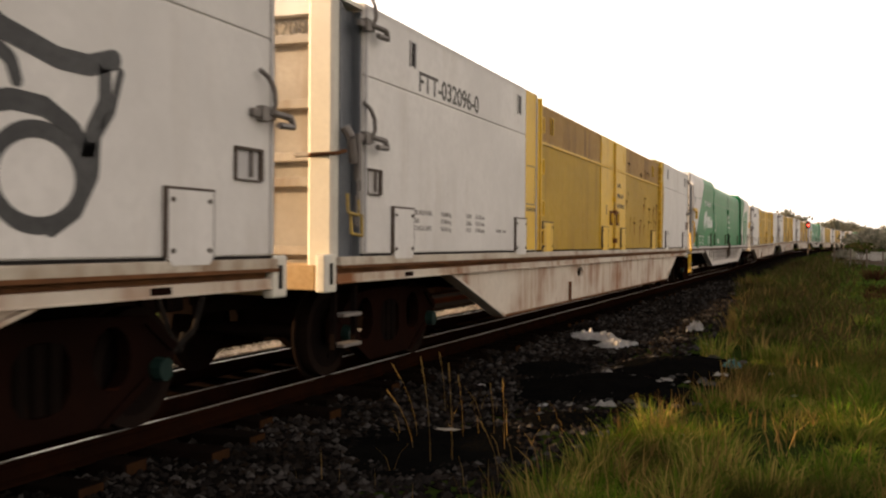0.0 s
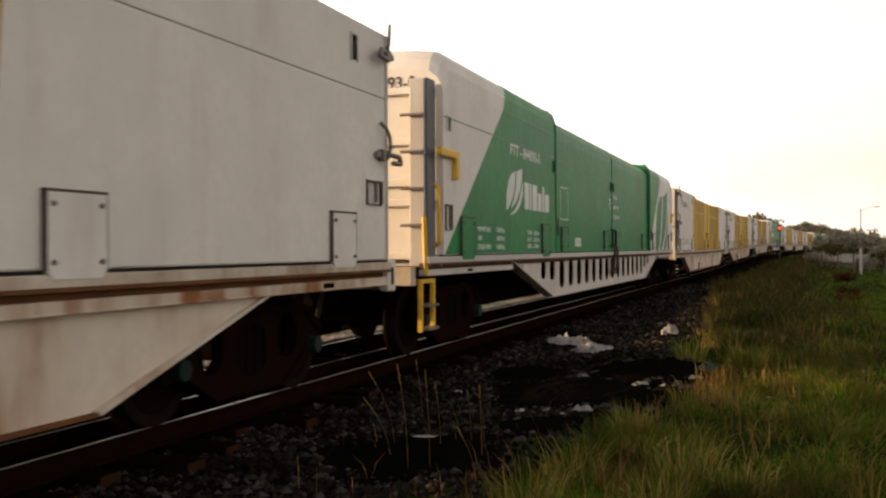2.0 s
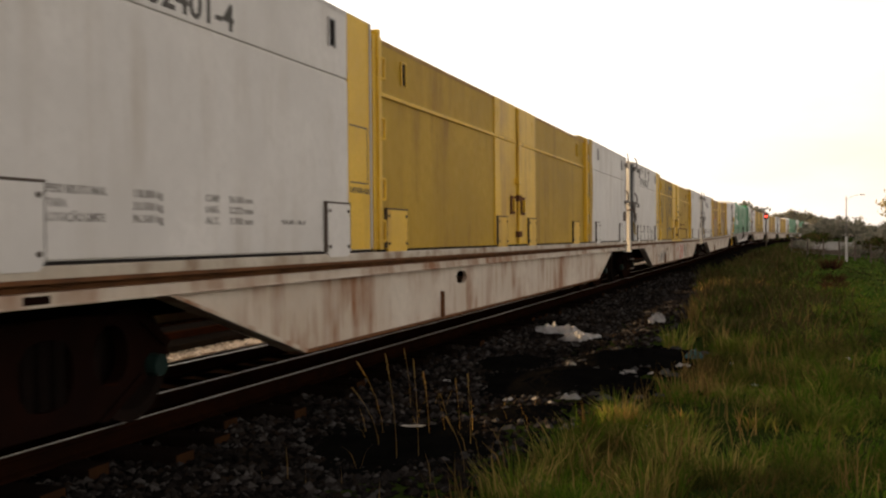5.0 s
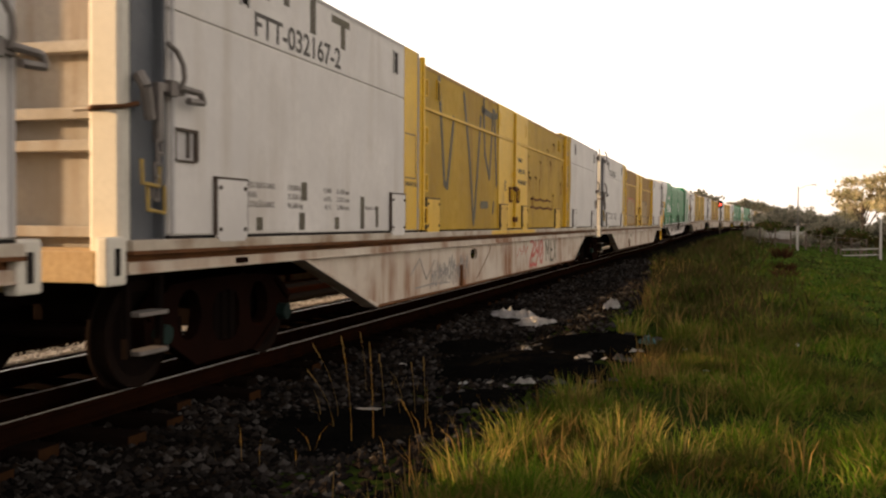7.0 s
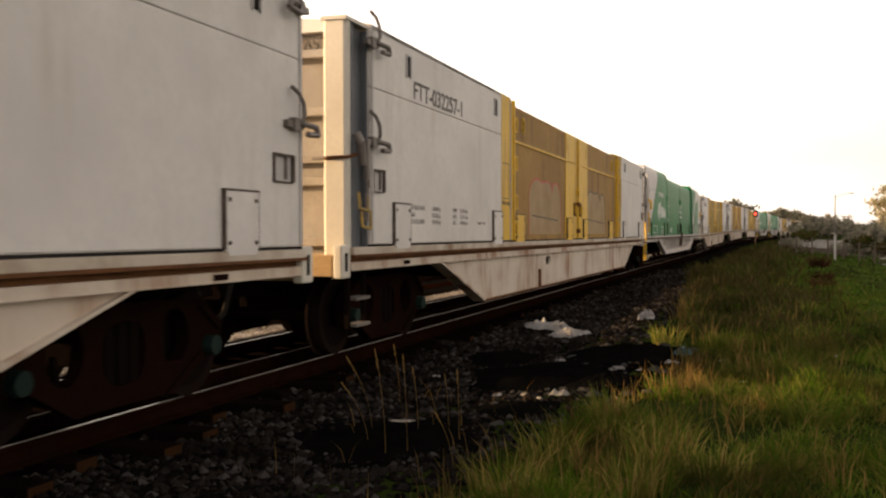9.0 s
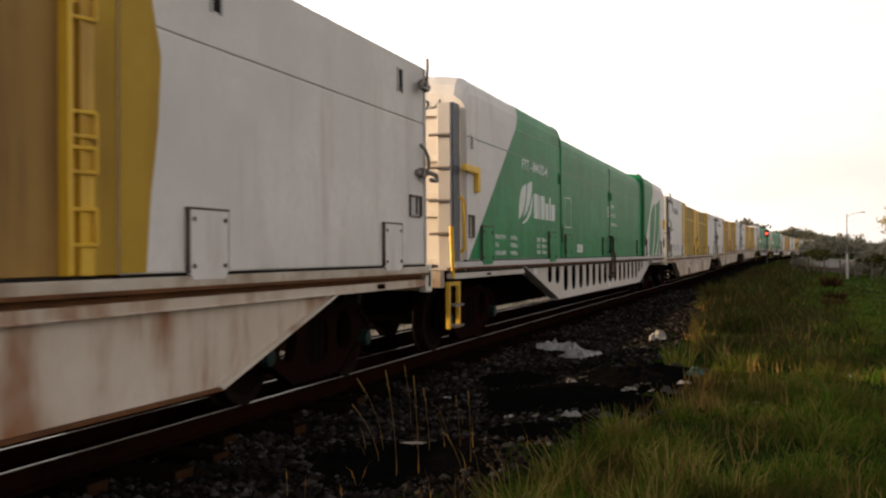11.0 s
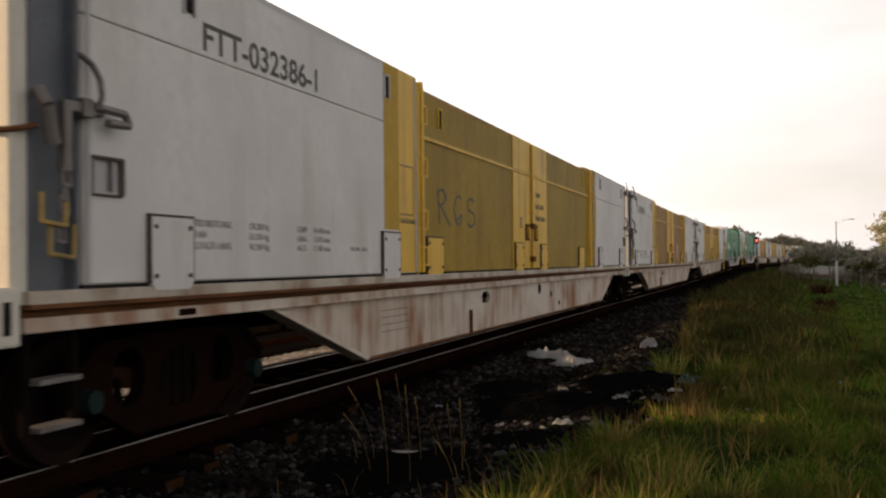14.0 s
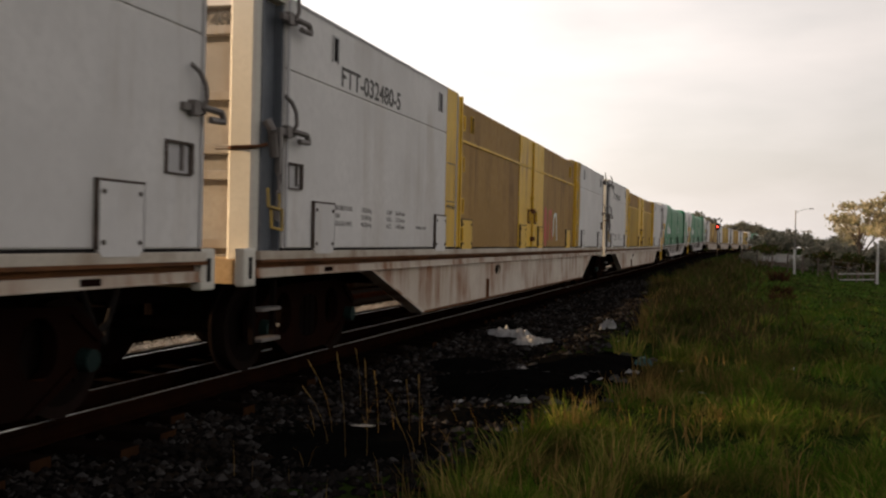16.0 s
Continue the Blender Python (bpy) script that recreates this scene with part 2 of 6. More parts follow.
M = dict(
    white=surface("white_paint", (0.66, 0.63, 0.6), (0.55, 0.525, 0.5), 0.5, streak=0.42, stain=(0.38, 0.32, 0.25), stain_at=0.5, squash=0.4, scale=0.9, fine=0.14, gloss=0.15),
    grey_white=surface("grey_white_paint", (0.46, 0.44, 0.43), (0.38, 0.365, 0.36), 0.5, streak=0.5, stain=(0.27, 0.24, 0.2), stain_at=0.5, scale=0.9, fine=0.12),
    belly=surface("underframe_paint", (0.58, 0.51, 0.43), (0.43, 0.34, 0.26), 0.6, streak=1.0, stain=(0.22, 0.085, 0.03), stain_at=0.43, gloss=0.15, scale=0.8, squash=0.6, fine=0.15),
    belly_clean=surface("grey_underframe_paint", (0.52, 0.47, 0.43), (0.45, 0.4, 0.36), 0.55, streak=0.4, stain=(0.3, 0.2, 0.13), stain_at=0.55, scale=0.8, fine=0.12),
    yellow=surface("faded_yellow_paint", (0.46, 0.285, 0.025), (0.33, 0.2, 0.022), 0.6, streak=0.65, stain=(0.2, 0.1, 0.018), stain_at=0.47, scale=0.6, fine=0.2, gloss=0.15),
    olive=surface("grimy_olive_yellow_paint", (0.34, 0.22, 0.022), (0.25, 0.16, 0.02), 0.6, streak=0.55, stain=(0.15, 0.085, 0.018), stain_at=0.47, scale=0.6, fine=0.2, gloss=0.15),
    ochre=surface("grimy_ochre_paint", (0.36, 0.21, 0.06), (0.27, 0.155, 0.045), 0.65, streak=0.8, stain=(0.13, 0.065, 0.028), stain_at=0.48, scale=0.6, fine=0.2, gloss=0.15),
    bright_yellow=surface("bright_yellow_paint", (0.72, 0.44, 0.03), (0.58, 0.35, 0.035), 0.5, streak=0.7, stain=(0.22, 0.1, 0.03), stain_at=0.5, fine=0.15),
    # lighter green streaks: mottled weathering plus painted sheen of the dented panels
    green=surface("green_paint", (0.003, 0.19, 0.058), (0.002, 0.125, 0.038), 0.42, streak=0.75, bump=0.6, bump_scale=1.6, bump_stretch=(1.0, 1.6, 0.45), stain=(0.012, 0.23, 0.075), stain_at=0.46, squash=1.2, scale=0.7, gloss=0.1, fine=0.2),
    dark_green=surface("dark_green_paint", (0.01, 0.12, 0.045), (0.008, 0.09, 0.035), 0.4, gloss=0.5),
    # column channel's blue-grey is deepened for the shade in its recess
    steel_blue=surface("shaded_blue_grey_paint", (0.12, 0.13, 0.145), (0.085, 0.09, 0.1), 0.5, streak=0.6),
    cream=surface("cream_paint", (0.62, 0.58, 0.5), (0.54, 0.5, 0.43), 0.55, streak=0.5, fine=0.15),
    sill=surface("grimy_cream_sill", (0.54, 0.48, 0.4), (0.36, 0.29, 0.22), 0.65, streak=0.9, stain=(0.2, 0.12, 0.07), stain_at=0.46, scale=1.6, squash=2.5, fine=0.25, gloss=0.12),
    wash=surface("faded_spray_wash", (0.4, 0.29, 0.17), (0.3, 0.2, 0.1), 0.65, scale=2.0, gloss=0.1),
    rusty=surface("rusty_floor_steel", (0.42, 0.27, 0.13), (0.5, 0.36, 0.2), 0.75, streak=0.8, scale=2.0),
    black=surface("dark_seal", (0.02, 0.018, 0.017), (0.03, 0.026, 0.024), 0.8, gloss=0.0),
    seal=surface("grimy_seal", (0.07, 0.055, 0.045), (0.12, 0.095, 0.08), 0.8, gloss=0.05, scale=5.0),
    rust_edge=surface("rusty_flange_edge", (0.16, 0.07, 0.03), (0.07, 0.035, 0.02), 0.85, gloss=0.05, scale=2.5),
    rust_stain=surface("rust_run_stain", (0.27, 0.13, 0.024), (0.24, 0.14, 0.022), 0.7, gloss=0.1, scale=4.0),
    # end walls' white lowered to grey for the shade between wagons
    end_grey=surface("shaded_end_wall_paint", (0.36, 0.335, 0.31), (0.26, 0.24, 0.22), 0.6, streak=0.8, stain=(0.15, 0.09, 0.05), stain_at=0.48, gloss=0.1),
    # gear colours near black: they carry the deep shade under the wagons
    dark=surface("grimy_shaded_gear", (0.009, 0.006, 0.005), (0.006, 0.0045, 0.004), 0.8, bump=0.3, scale=3.0, gloss=0.0),
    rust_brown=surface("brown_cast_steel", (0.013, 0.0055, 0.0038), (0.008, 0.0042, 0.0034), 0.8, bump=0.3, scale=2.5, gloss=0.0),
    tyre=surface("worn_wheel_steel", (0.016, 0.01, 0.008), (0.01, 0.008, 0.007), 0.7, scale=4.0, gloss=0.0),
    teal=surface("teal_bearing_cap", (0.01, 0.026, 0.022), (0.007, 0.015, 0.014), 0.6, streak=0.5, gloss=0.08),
    handle=surface("worn_grey_steel", (0.2, 0.18, 0.165), (0.13, 0.11, 0.1), 0.55, metal=0.4, scale=6.0),
    # rust and timber tones lowered to hold the train's shade on the track
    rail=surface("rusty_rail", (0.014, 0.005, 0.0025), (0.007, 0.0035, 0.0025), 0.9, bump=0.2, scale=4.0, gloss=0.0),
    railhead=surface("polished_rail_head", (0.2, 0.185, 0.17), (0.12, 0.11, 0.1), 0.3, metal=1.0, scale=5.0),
    sleeper=surface("weathered_shaded_timber", (0.008, 0.005, 0.004), (0.005, 0.004, 0.003), 0.9, bump=0.5, scale=3.0, gloss=0.0),
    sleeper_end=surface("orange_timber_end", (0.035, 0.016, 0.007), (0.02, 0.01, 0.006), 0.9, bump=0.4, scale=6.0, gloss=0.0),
    # ballast darkened in place of the shade beside and below the train
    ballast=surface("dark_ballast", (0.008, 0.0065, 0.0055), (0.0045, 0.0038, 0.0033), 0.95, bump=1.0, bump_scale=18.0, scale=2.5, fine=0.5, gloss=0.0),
    soil=surface("grassy_soil", (0.018, 0.03, 0.006), (0.024, 0.028, 0.008), 0.95, bump=0.9, bump_scale=12.0, scale=0.7, fine=0.4, gloss=0.0),
    path=surface("pale_gravel_path", (0.34, 0.31, 0.27), (0.17, 0.15, 0.13), 0.95, bump=0.7, bump_scale=25.0, scale=1.5, gloss=0.0),
    ash=surface("burnt_ash", (0.0025, 0.0024, 0.0023), (0.005, 0.0045, 0.004), 0.95, bump=1.0, bump_scale=22.0, scale=3.0, gloss=0.0),
    letters_dark=surface("dark_stencil_paint", (0.05, 0.045, 0.038), (0.08, 0.07, 0.06), 0.6),
    letters_faint=surface("faded_stencil_paint", (0.2, 0.18, 0.165), (0.34, 0.32, 0.3), 0.6, scale=3.0),
    letters_white=surface("white_stencil_paint", (0.66, 0.68, 0.66), (0.55, 0.6, 0.56), 0.6),
    graffiti_black=surface("black_spray_paint", (0.03, 0.03, 0.032), (0.06, 0.06, 0.06), 0.5),
    graffiti_grey=surface("grey_spray_paint", (0.075, 0.065, 0.045), (0.12, 0.1, 0.06), 0.6),
    graffiti_red=surface("red_spray_paint", (0.5, 0.05, 0.03), (0.4, 0.06, 0.04), 0.5),
    paper=surface("dirty_white_plastic", (0.58, 0.56, 0.55), (0.3, 0.285, 0.28), 0.8, scale=8.0),
    bark=surface("bark", (0.14, 0.1, 0.07), (0.09, 0.065, 0.05), 0.9, bump=0.6, scale=4.0),
    concrete=surface("pale_concrete", (0.42, 0.4, 0.37), (0.33, 0.31, 0.29), 0.85, bump=0.3, scale=2.0),
    whitewash=surface("whitewash", (0.4, 0.38, 0.36), (0.3, 0.285, 0.27), 0.8, streak=0.4),
    worn_yellow=surface("worn_yellow_paint", (0.45, 0.3, 0.06), (0.2, 0.14, 0.06), 0.5, scale=9.0),
    char_grey=surface("charred_grey_scrap", (0.07, 0.065, 0.062), (0.03, 0.028, 0.027), 0.9, scale=8.0),
    teal_plastic=surface("teal_plastic", (0.02, 0.12, 0.13), (0.03, 0.08, 0.09), 0.5, scale=6.0),
    post=surface("weathered_post", (0.12, 0.09, 0.07), (0.08, 0.06, 0.05), 0.9, bump=0.4, scale=5.0),
)
M_GRASS = island_surface("grass_blades", [(0.03, 0.06, 0.005), (0.055, 0.11, 0.008), (0.085, 0.135, 0.012), (0.12, 0.12, 0.02), (0.24, 0.17, 0.05)], translucent=0.45, patch=(0.07, 0.048, 0.018))
# gold tones stand in for low sun caught by these tufts
M_TUFT = island_surface("golden_tufts", [(0.07, 0.12, 0.012), (0.12, 0.15, 0.02), (0.24, 0.19, 0.05), (0.36, 0.25, 0.08)], translucent=0.5)
M_RUSSET = island_surface("russet_weeds", [(0.04, 0.016, 0.009), (0.07, 0.03, 0.015), (0.05, 0.045, 0.012)], translucent=0.3)
M_PALE_STONES = island_surface("pale_path_stones", [(0.16, 0.14, 0.12), (0.3, 0.27, 0.23), (0.45, 0.42, 0.37)], rough=0.9)
M_WEEDS = island_surface("brownish_weeds", [(0.02, 0.034, 0.006), (0.04, 0.065, 0.01), (0.055, 0.055, 0.016), (0.06, 0.036, 0.016), (0.13, 0.095, 0.035)], translucent=0.4, patch=(0.05, 0.03, 0.015))
M_DRY = island_surface("dry_stalks", [(0.14, 0.09, 0.028), (0.24, 0.15, 0.05), (0.08, 0.05, 0.016)], translucent=0.35)
M_MEADOW = island_surface("meadow_blades", [(0.04, 0.078, 0.011), (0.055, 0.1, 0.015), (0.075, 0.11, 0.022)], translucent=0.45, patch=(0.075, 0.07, 0.025))
# stones share the bed's lowered tones, shade included
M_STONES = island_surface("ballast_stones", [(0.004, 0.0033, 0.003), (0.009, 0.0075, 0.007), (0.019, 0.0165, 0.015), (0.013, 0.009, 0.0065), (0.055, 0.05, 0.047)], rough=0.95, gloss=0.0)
# leaf colours paled: sunlight on the near trees, haze on the rest
M_LEAVES = island_surface("sunlit_leaves", [(0.22, 0.21, 0.11), (0.36, 0.31, 0.19), (0.46, 0.39, 0.27)], translucent=0.5)
M_LEAVES_HAZED = island_surface("dark_leaves", [(0.13, 0.125, 0.09), (0.2, 0.185, 0.14), (0.26, 0.23, 0.18)], translucent=0.4)
M_LEAVES_FAR = island_surface("hazed_far_leaves", [(0.1, 0.1, 0.07), (0.15, 0.145, 0.11), (0.19, 0.175, 0.14)], translucent=0.4)
m_lamp = bpy.data.materials.new("red_signal_glow")
m_lamp.use_nodes = True
m_lamp.node_tree.nodes["Principled BSDF"].inputs["Base Color"].default_value = (0.6, 0.03, 0.02, 1)
m_lamp.node_tree.nodes["Principled BSDF"].inputs["Emission Color"].default_value = (1.0, 0.05, 0.025, 1)
m_lamp.node_tree.nodes["Principled BSDF"].inputs["Emission Strength"].default_value = 3.5


# ---- mesh helpers ----
def part(name, bm, material, parent=None, label="", kind=""):
    me = bpy.data.meshes.new(name)
    bm.to_mesh(me)
    bm.free()
    me.materials.append(material)
    ob = new(name, me)
    if parent is not None:
        ob.parent = parent
    return tagged(ob, label, kind=kind)


def box(bm, x0, x1, y0, y1, z0, z1, bev=0.0):
    r = bmesh.ops.create_cube(bm, size=1.0, matrix=Matrix.Translation(((x0 + x1) / 2, (y0 + y1) / 2, (z0 + z1) / 2)) @ Matrix.Diagonal((abs(x1 - x0), abs(y1 - y0), abs(z1 - z0), 1)))
    if bev > 0:
        es = list({e for v in r["verts"] for e in v.link_edges})
        bmesh.ops.bevel(bm, geom=es, offset=bev, segments=2, affect="EDGES", profile=0.6)
    return bm


def boxes(*rows, bev=0.0):
    bm = bmesh.new()
    for r in rows:
        box(bm, *r, bev=bev)
    return bm


def rod(bm, a, b, r, n=8, r2=None):
    a, b = Vector(a), Vector(b)
    d = b - a
    m = Matrix.Translation((a + b) / 2) @ d.to_track_quat("Z", "Y").to_matrix().to_4x4()
    bmesh.ops.create_cone(bm, cap_ends=True, segments=n, radius1=r, radius2=r if r2 is None else r2, depth=d.length, matrix=m)
    return bm


def rods(points, r, n=7):
    bm = bmesh.new()
    for a, b in zip(points, points[1:]):
        rod(bm, a, b, r, n)
    return bm


def prism(bm, poly, x0, x1):
    """poly: (y, z) corners, run out from x0 to x1."""
    a = [bm.verts.new((x0, y, z)) for y, z in poly]
    b = [bm.verts.new((x1, y, z)) for y, z in poly]
    n = len(poly)
    bm.faces.new(a)
    bm.faces.new(b[::-1])
    for i in range(n):
        bm.faces.new((a[i], b[i], b[(i + 1) % n], a[(i + 1) % n]))
    bmesh.ops.recalc_face_normals(bm, faces=bm.faces[:])
    return bm


def holed_cell(bm, poly, cy, cz, ry, rz, x0, x1, power=3.0, n=20):
    """A convex plate cell (y, z) with a rounded hole through it."""
    angs = sorted([2 * math.pi * i / n for i in range(n)] + [math.atan2(z - cz, y - cy) % (2 * math.pi) for y, z in poly])
    outer, inner = [], []
    for a in angs:
        c, s = math.cos(a), math.sin(a)
        best = 1e9
        for (y1, z1), (y2, z2) in zip(poly, poly[1:] + poly[:1]):
            den = c * (z2 - z1) - s * (y2 - y1)
            if abs(den) > 1e-9:
                k = ((y1 - cy) * (z2 - z1) - (z1 - cz) * (y2 - y1)) / den
                if k > 0:
                    best = min(best, k)
        outer.append((cy + best * c, cz + best * s))
        k = (abs(c / ry) ** power + abs(s / rz) ** power) ** (-1 / power)
        inner.append((cy + k * c, cz + k * s))
    vs = [[bm.verts.new((x, y, z)) for y, z in loop] for x in (x0, x1) for loop in (outer, inner)]
    o0, i0, o1, i1 = vs
    m = len(angs)
    for i in range(m):
        j = (i + 1) % m
        bm.faces.new((o0[i], i0[i], i0[j], o0[j]))
        bm.faces.new((o1[i], o1[j], i1[j], i1[i]))
        bm.faces.new((i0[i], i1[i], i1[j], i0[j]))
        bm.faces.new((o0[i], o0[j], o1[j], o1[i]))
    return bm


SIDE = Matrix(((0, 0, 1, 0), (1, 0, 0, 0), (0, 1, 0, 0), (0, 0, 0, 1)))


def lettering(text, size, x, y, z, material, parent, name="lettering", label="", width=None, facing=SIDE):
    """Painted words on a side that faces +x, from y on, standing on z."""
    cu = bpy.data.curves.new(name, "FONT")
    cu.body, cu.size, cu.extrude, cu.offset = text, size, 0.0015, size * 0.018
    tmp = new(name, cu)
    me = bpy.data.meshes.new_from_object(tmp.evaluated_get(bpy.context.evaluated_depsgraph_get()))
    bpy.data.objects.remove(tmp)
    w = max((v.co.x for v in me.vertices), default=1)
    k = (width / w) if width else 1.0
    me.transform(Matrix.Translation((x, y, z)) @ facing @ Matrix.Diagonal((k, 1, 1, 1)))
    me.materials.clear()
    me.materials.append(material)
    ob = new(name, me)
    ob.parent = parent
    return tagged(ob, label)


def stroke(parent, pts, w, x, material, name="spray_line", label="", d=0.003):
    """A sprayed line of width w through (y, z) points on a side at x: short flat pieces and round joints."""
    bm = bmesh.new()
    for (ya, za), (yb, zb) in zip(pts, pts[1:]):
        L = math.hypot(yb - ya, zb - za) or 1e-6
        ny, nz = -(zb - za) / L * w / 2, (yb - ya) / L * w / 2
        prism(bm, [(ya + ny, za + nz), (ya - ny, za - nz), (yb - ny, zb - nz), (yb + ny, zb + nz)], x, x + d)
    for y, z in pts:
        prism(bm, [(y + w / 2 * math.cos(a), z + w / 2 * math.sin(a)) for a in [i * math.pi / 5 for i in range(10)]], x, x + d * 1.07)
    return part(name, bm, material, parent, label)


def arc(cy, cz, ry, rz, a0, a1, n=12):
    return [(cy + ry * math.cos(radians(a0 + (a1 - a0) * i / n)), cz + rz * math.sin(radians(a0 + (a1 - a0) * i / n))) for i in range(n + 1)]


# ---- the line: straight past the camera, then a wide right-hand curve ----
TRACK_X, CURVE_Y, CURVE_R = -5.646, 20.0, 2160.0


def rise(s):
    """The line climbs a little beyond the straight."""
    k = min(1.0, max(0.0, (s - 48.0) / 75.0))
    return 0.55 * k * k * (3 - 2 * k)


def track_point(s, off=0.0):
    """Place and heading (degrees, clockwise) at s metres along the line, off metres to its right."""
    if s <= CURVE_Y:
        return TRACK_X + off, s, 0.0
    a = (s - CURVE_Y) / CURVE_R
    r = CURVE_R - off
    return TRACK_X + CURVE_R - r * math.cos(a), CURVE_Y + r * math.sin(a), math.degrees(a)


def sweep(bm, section, stations, closed=True):
    """section: (off, z) corners carried along the line."""
    loops = []
    for s in stations:
        loops.append([bm.verts.new((*track_point(s, o)[:2], z + rise(s))) for o, z in section])
    n = len(section)
    for a, b in zip(loops, loops[1:]):
        for i in range(n if closed else n - 1):
            j = (i + 1) % n
            bm.faces.new((a[i], a[j], b[j], b[i]))
    bmesh.ops.recalc_face_normals(bm, faces=bm.faces[:])
    return bm


STATIONS = [-60, -30, -10, 0, 10, 20] + [20 + 10 * i for i in range(1, 90)]


# ---- running gear ----
def bogie(wagon, yc):
    """A two-axle bogie centred at yc under a wagon; returns its wheelsets."""
    b = part("bogie", boxes((-0.95, 0.95, yc - 0.2, yc + 0.2, 0.42, 0.78), (-0.3, 0.3, yc - 0.35, yc + 0.35, 0.78, 1.0), bev=0.02), M["dark"], wagon, "grimy cast steel bogie, darkened for the shade under wagons")
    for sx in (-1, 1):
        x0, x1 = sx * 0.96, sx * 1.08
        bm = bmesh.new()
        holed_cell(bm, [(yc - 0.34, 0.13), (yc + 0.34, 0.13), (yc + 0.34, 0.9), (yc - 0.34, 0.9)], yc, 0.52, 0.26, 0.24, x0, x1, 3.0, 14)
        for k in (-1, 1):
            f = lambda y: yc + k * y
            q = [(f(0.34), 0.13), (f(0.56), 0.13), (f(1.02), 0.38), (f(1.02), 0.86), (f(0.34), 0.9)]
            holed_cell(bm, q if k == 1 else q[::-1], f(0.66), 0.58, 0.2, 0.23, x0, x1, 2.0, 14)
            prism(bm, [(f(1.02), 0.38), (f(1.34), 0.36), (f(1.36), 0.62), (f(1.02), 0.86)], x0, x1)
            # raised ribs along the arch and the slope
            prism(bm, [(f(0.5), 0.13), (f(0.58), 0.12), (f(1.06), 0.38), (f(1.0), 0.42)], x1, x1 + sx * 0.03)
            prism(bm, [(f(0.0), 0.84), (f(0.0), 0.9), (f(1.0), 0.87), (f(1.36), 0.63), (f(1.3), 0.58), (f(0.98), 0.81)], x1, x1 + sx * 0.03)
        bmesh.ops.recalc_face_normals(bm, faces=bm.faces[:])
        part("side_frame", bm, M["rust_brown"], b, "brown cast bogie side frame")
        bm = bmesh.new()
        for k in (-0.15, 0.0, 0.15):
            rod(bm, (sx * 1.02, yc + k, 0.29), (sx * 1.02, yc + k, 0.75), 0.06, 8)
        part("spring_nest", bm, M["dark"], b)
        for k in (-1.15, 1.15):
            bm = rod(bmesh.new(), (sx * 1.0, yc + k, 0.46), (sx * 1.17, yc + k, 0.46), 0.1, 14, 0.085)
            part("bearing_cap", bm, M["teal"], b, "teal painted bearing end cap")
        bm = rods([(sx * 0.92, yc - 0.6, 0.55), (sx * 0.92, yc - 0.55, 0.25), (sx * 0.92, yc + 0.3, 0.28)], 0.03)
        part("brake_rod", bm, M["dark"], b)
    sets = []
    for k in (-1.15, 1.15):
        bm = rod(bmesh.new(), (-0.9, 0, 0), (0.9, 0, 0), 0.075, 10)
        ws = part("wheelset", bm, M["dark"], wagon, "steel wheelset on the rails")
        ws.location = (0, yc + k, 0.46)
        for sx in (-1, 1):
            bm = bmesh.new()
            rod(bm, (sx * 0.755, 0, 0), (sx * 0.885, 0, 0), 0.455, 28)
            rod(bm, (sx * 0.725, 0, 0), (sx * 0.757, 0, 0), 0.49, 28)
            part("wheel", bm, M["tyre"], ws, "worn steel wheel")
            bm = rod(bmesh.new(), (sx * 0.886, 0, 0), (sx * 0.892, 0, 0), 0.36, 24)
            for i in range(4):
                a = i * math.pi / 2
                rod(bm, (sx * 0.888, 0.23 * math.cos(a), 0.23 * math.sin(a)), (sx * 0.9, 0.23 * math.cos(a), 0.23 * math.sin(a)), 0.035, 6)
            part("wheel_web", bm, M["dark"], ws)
        sets.append(ws)
    return sets


def coupler(wagon, y, d):
    bm = boxes((-0.1, 0.1, min(y, y + d * 0.5), max(y, y + d * 0.5), 0.82, 1.0), (-0.17, 0.17, min(y + d * 0.42, y + d * 0.66), max(y + d * 0.42, y + d * 0.66), 0.76, 1.06), bev=0.03)
    part("coupler", bm, M["dark"], wagon, "dark knuckle coupler")
    bm = rods([(0.35, y, 0.95), (0.36, y + d * 0.18, 0.6), (0.3, y + d * 0.42, 0.42), (0.2, y + d * 0.6, 0.55)], 0.03)
    part("brake_hose", bm, M["black"], wagon)


def hatch(wagon, y0, y1, z0, z1, x, mat, border=True):
    """A small cover plate hinged on a dark seal, standing proud of the side."""
    c = 0.05
    bm = prism(bmesh.new(), [(y0, z0 + c), (y0 + c, z0), (y1 - c, z0), (y1, z0 + c), (y1, z1), (y0, z1)], x, x + 0.03)
    h = part("hatch", bm, mat, wagon, "small hinged hatch cover")
    bm = boxes((x + 0.0, x + 0.036, y0 - 0.019, y0 - 0.003, z0 + 0.05, z1 + 0.012), (x, x + 0.034, y0 - 0.019, y1 + 0.012, z1 + 0.002, z1 + 0.018), (x, x + 0.03, y1 + 0.002, y1 + 0.011, z0 + 0.05, z1))
    for y in (y0 + 0.05, y1 - 0.05):
        for z in (z0 + 0.1, z1 - 0.07):
            rod(bm, (x + 0.03, y, z), (x + 0.042, y, z), 0.018, 6)
    part("seal", bm, M["seal"], h)
    return h


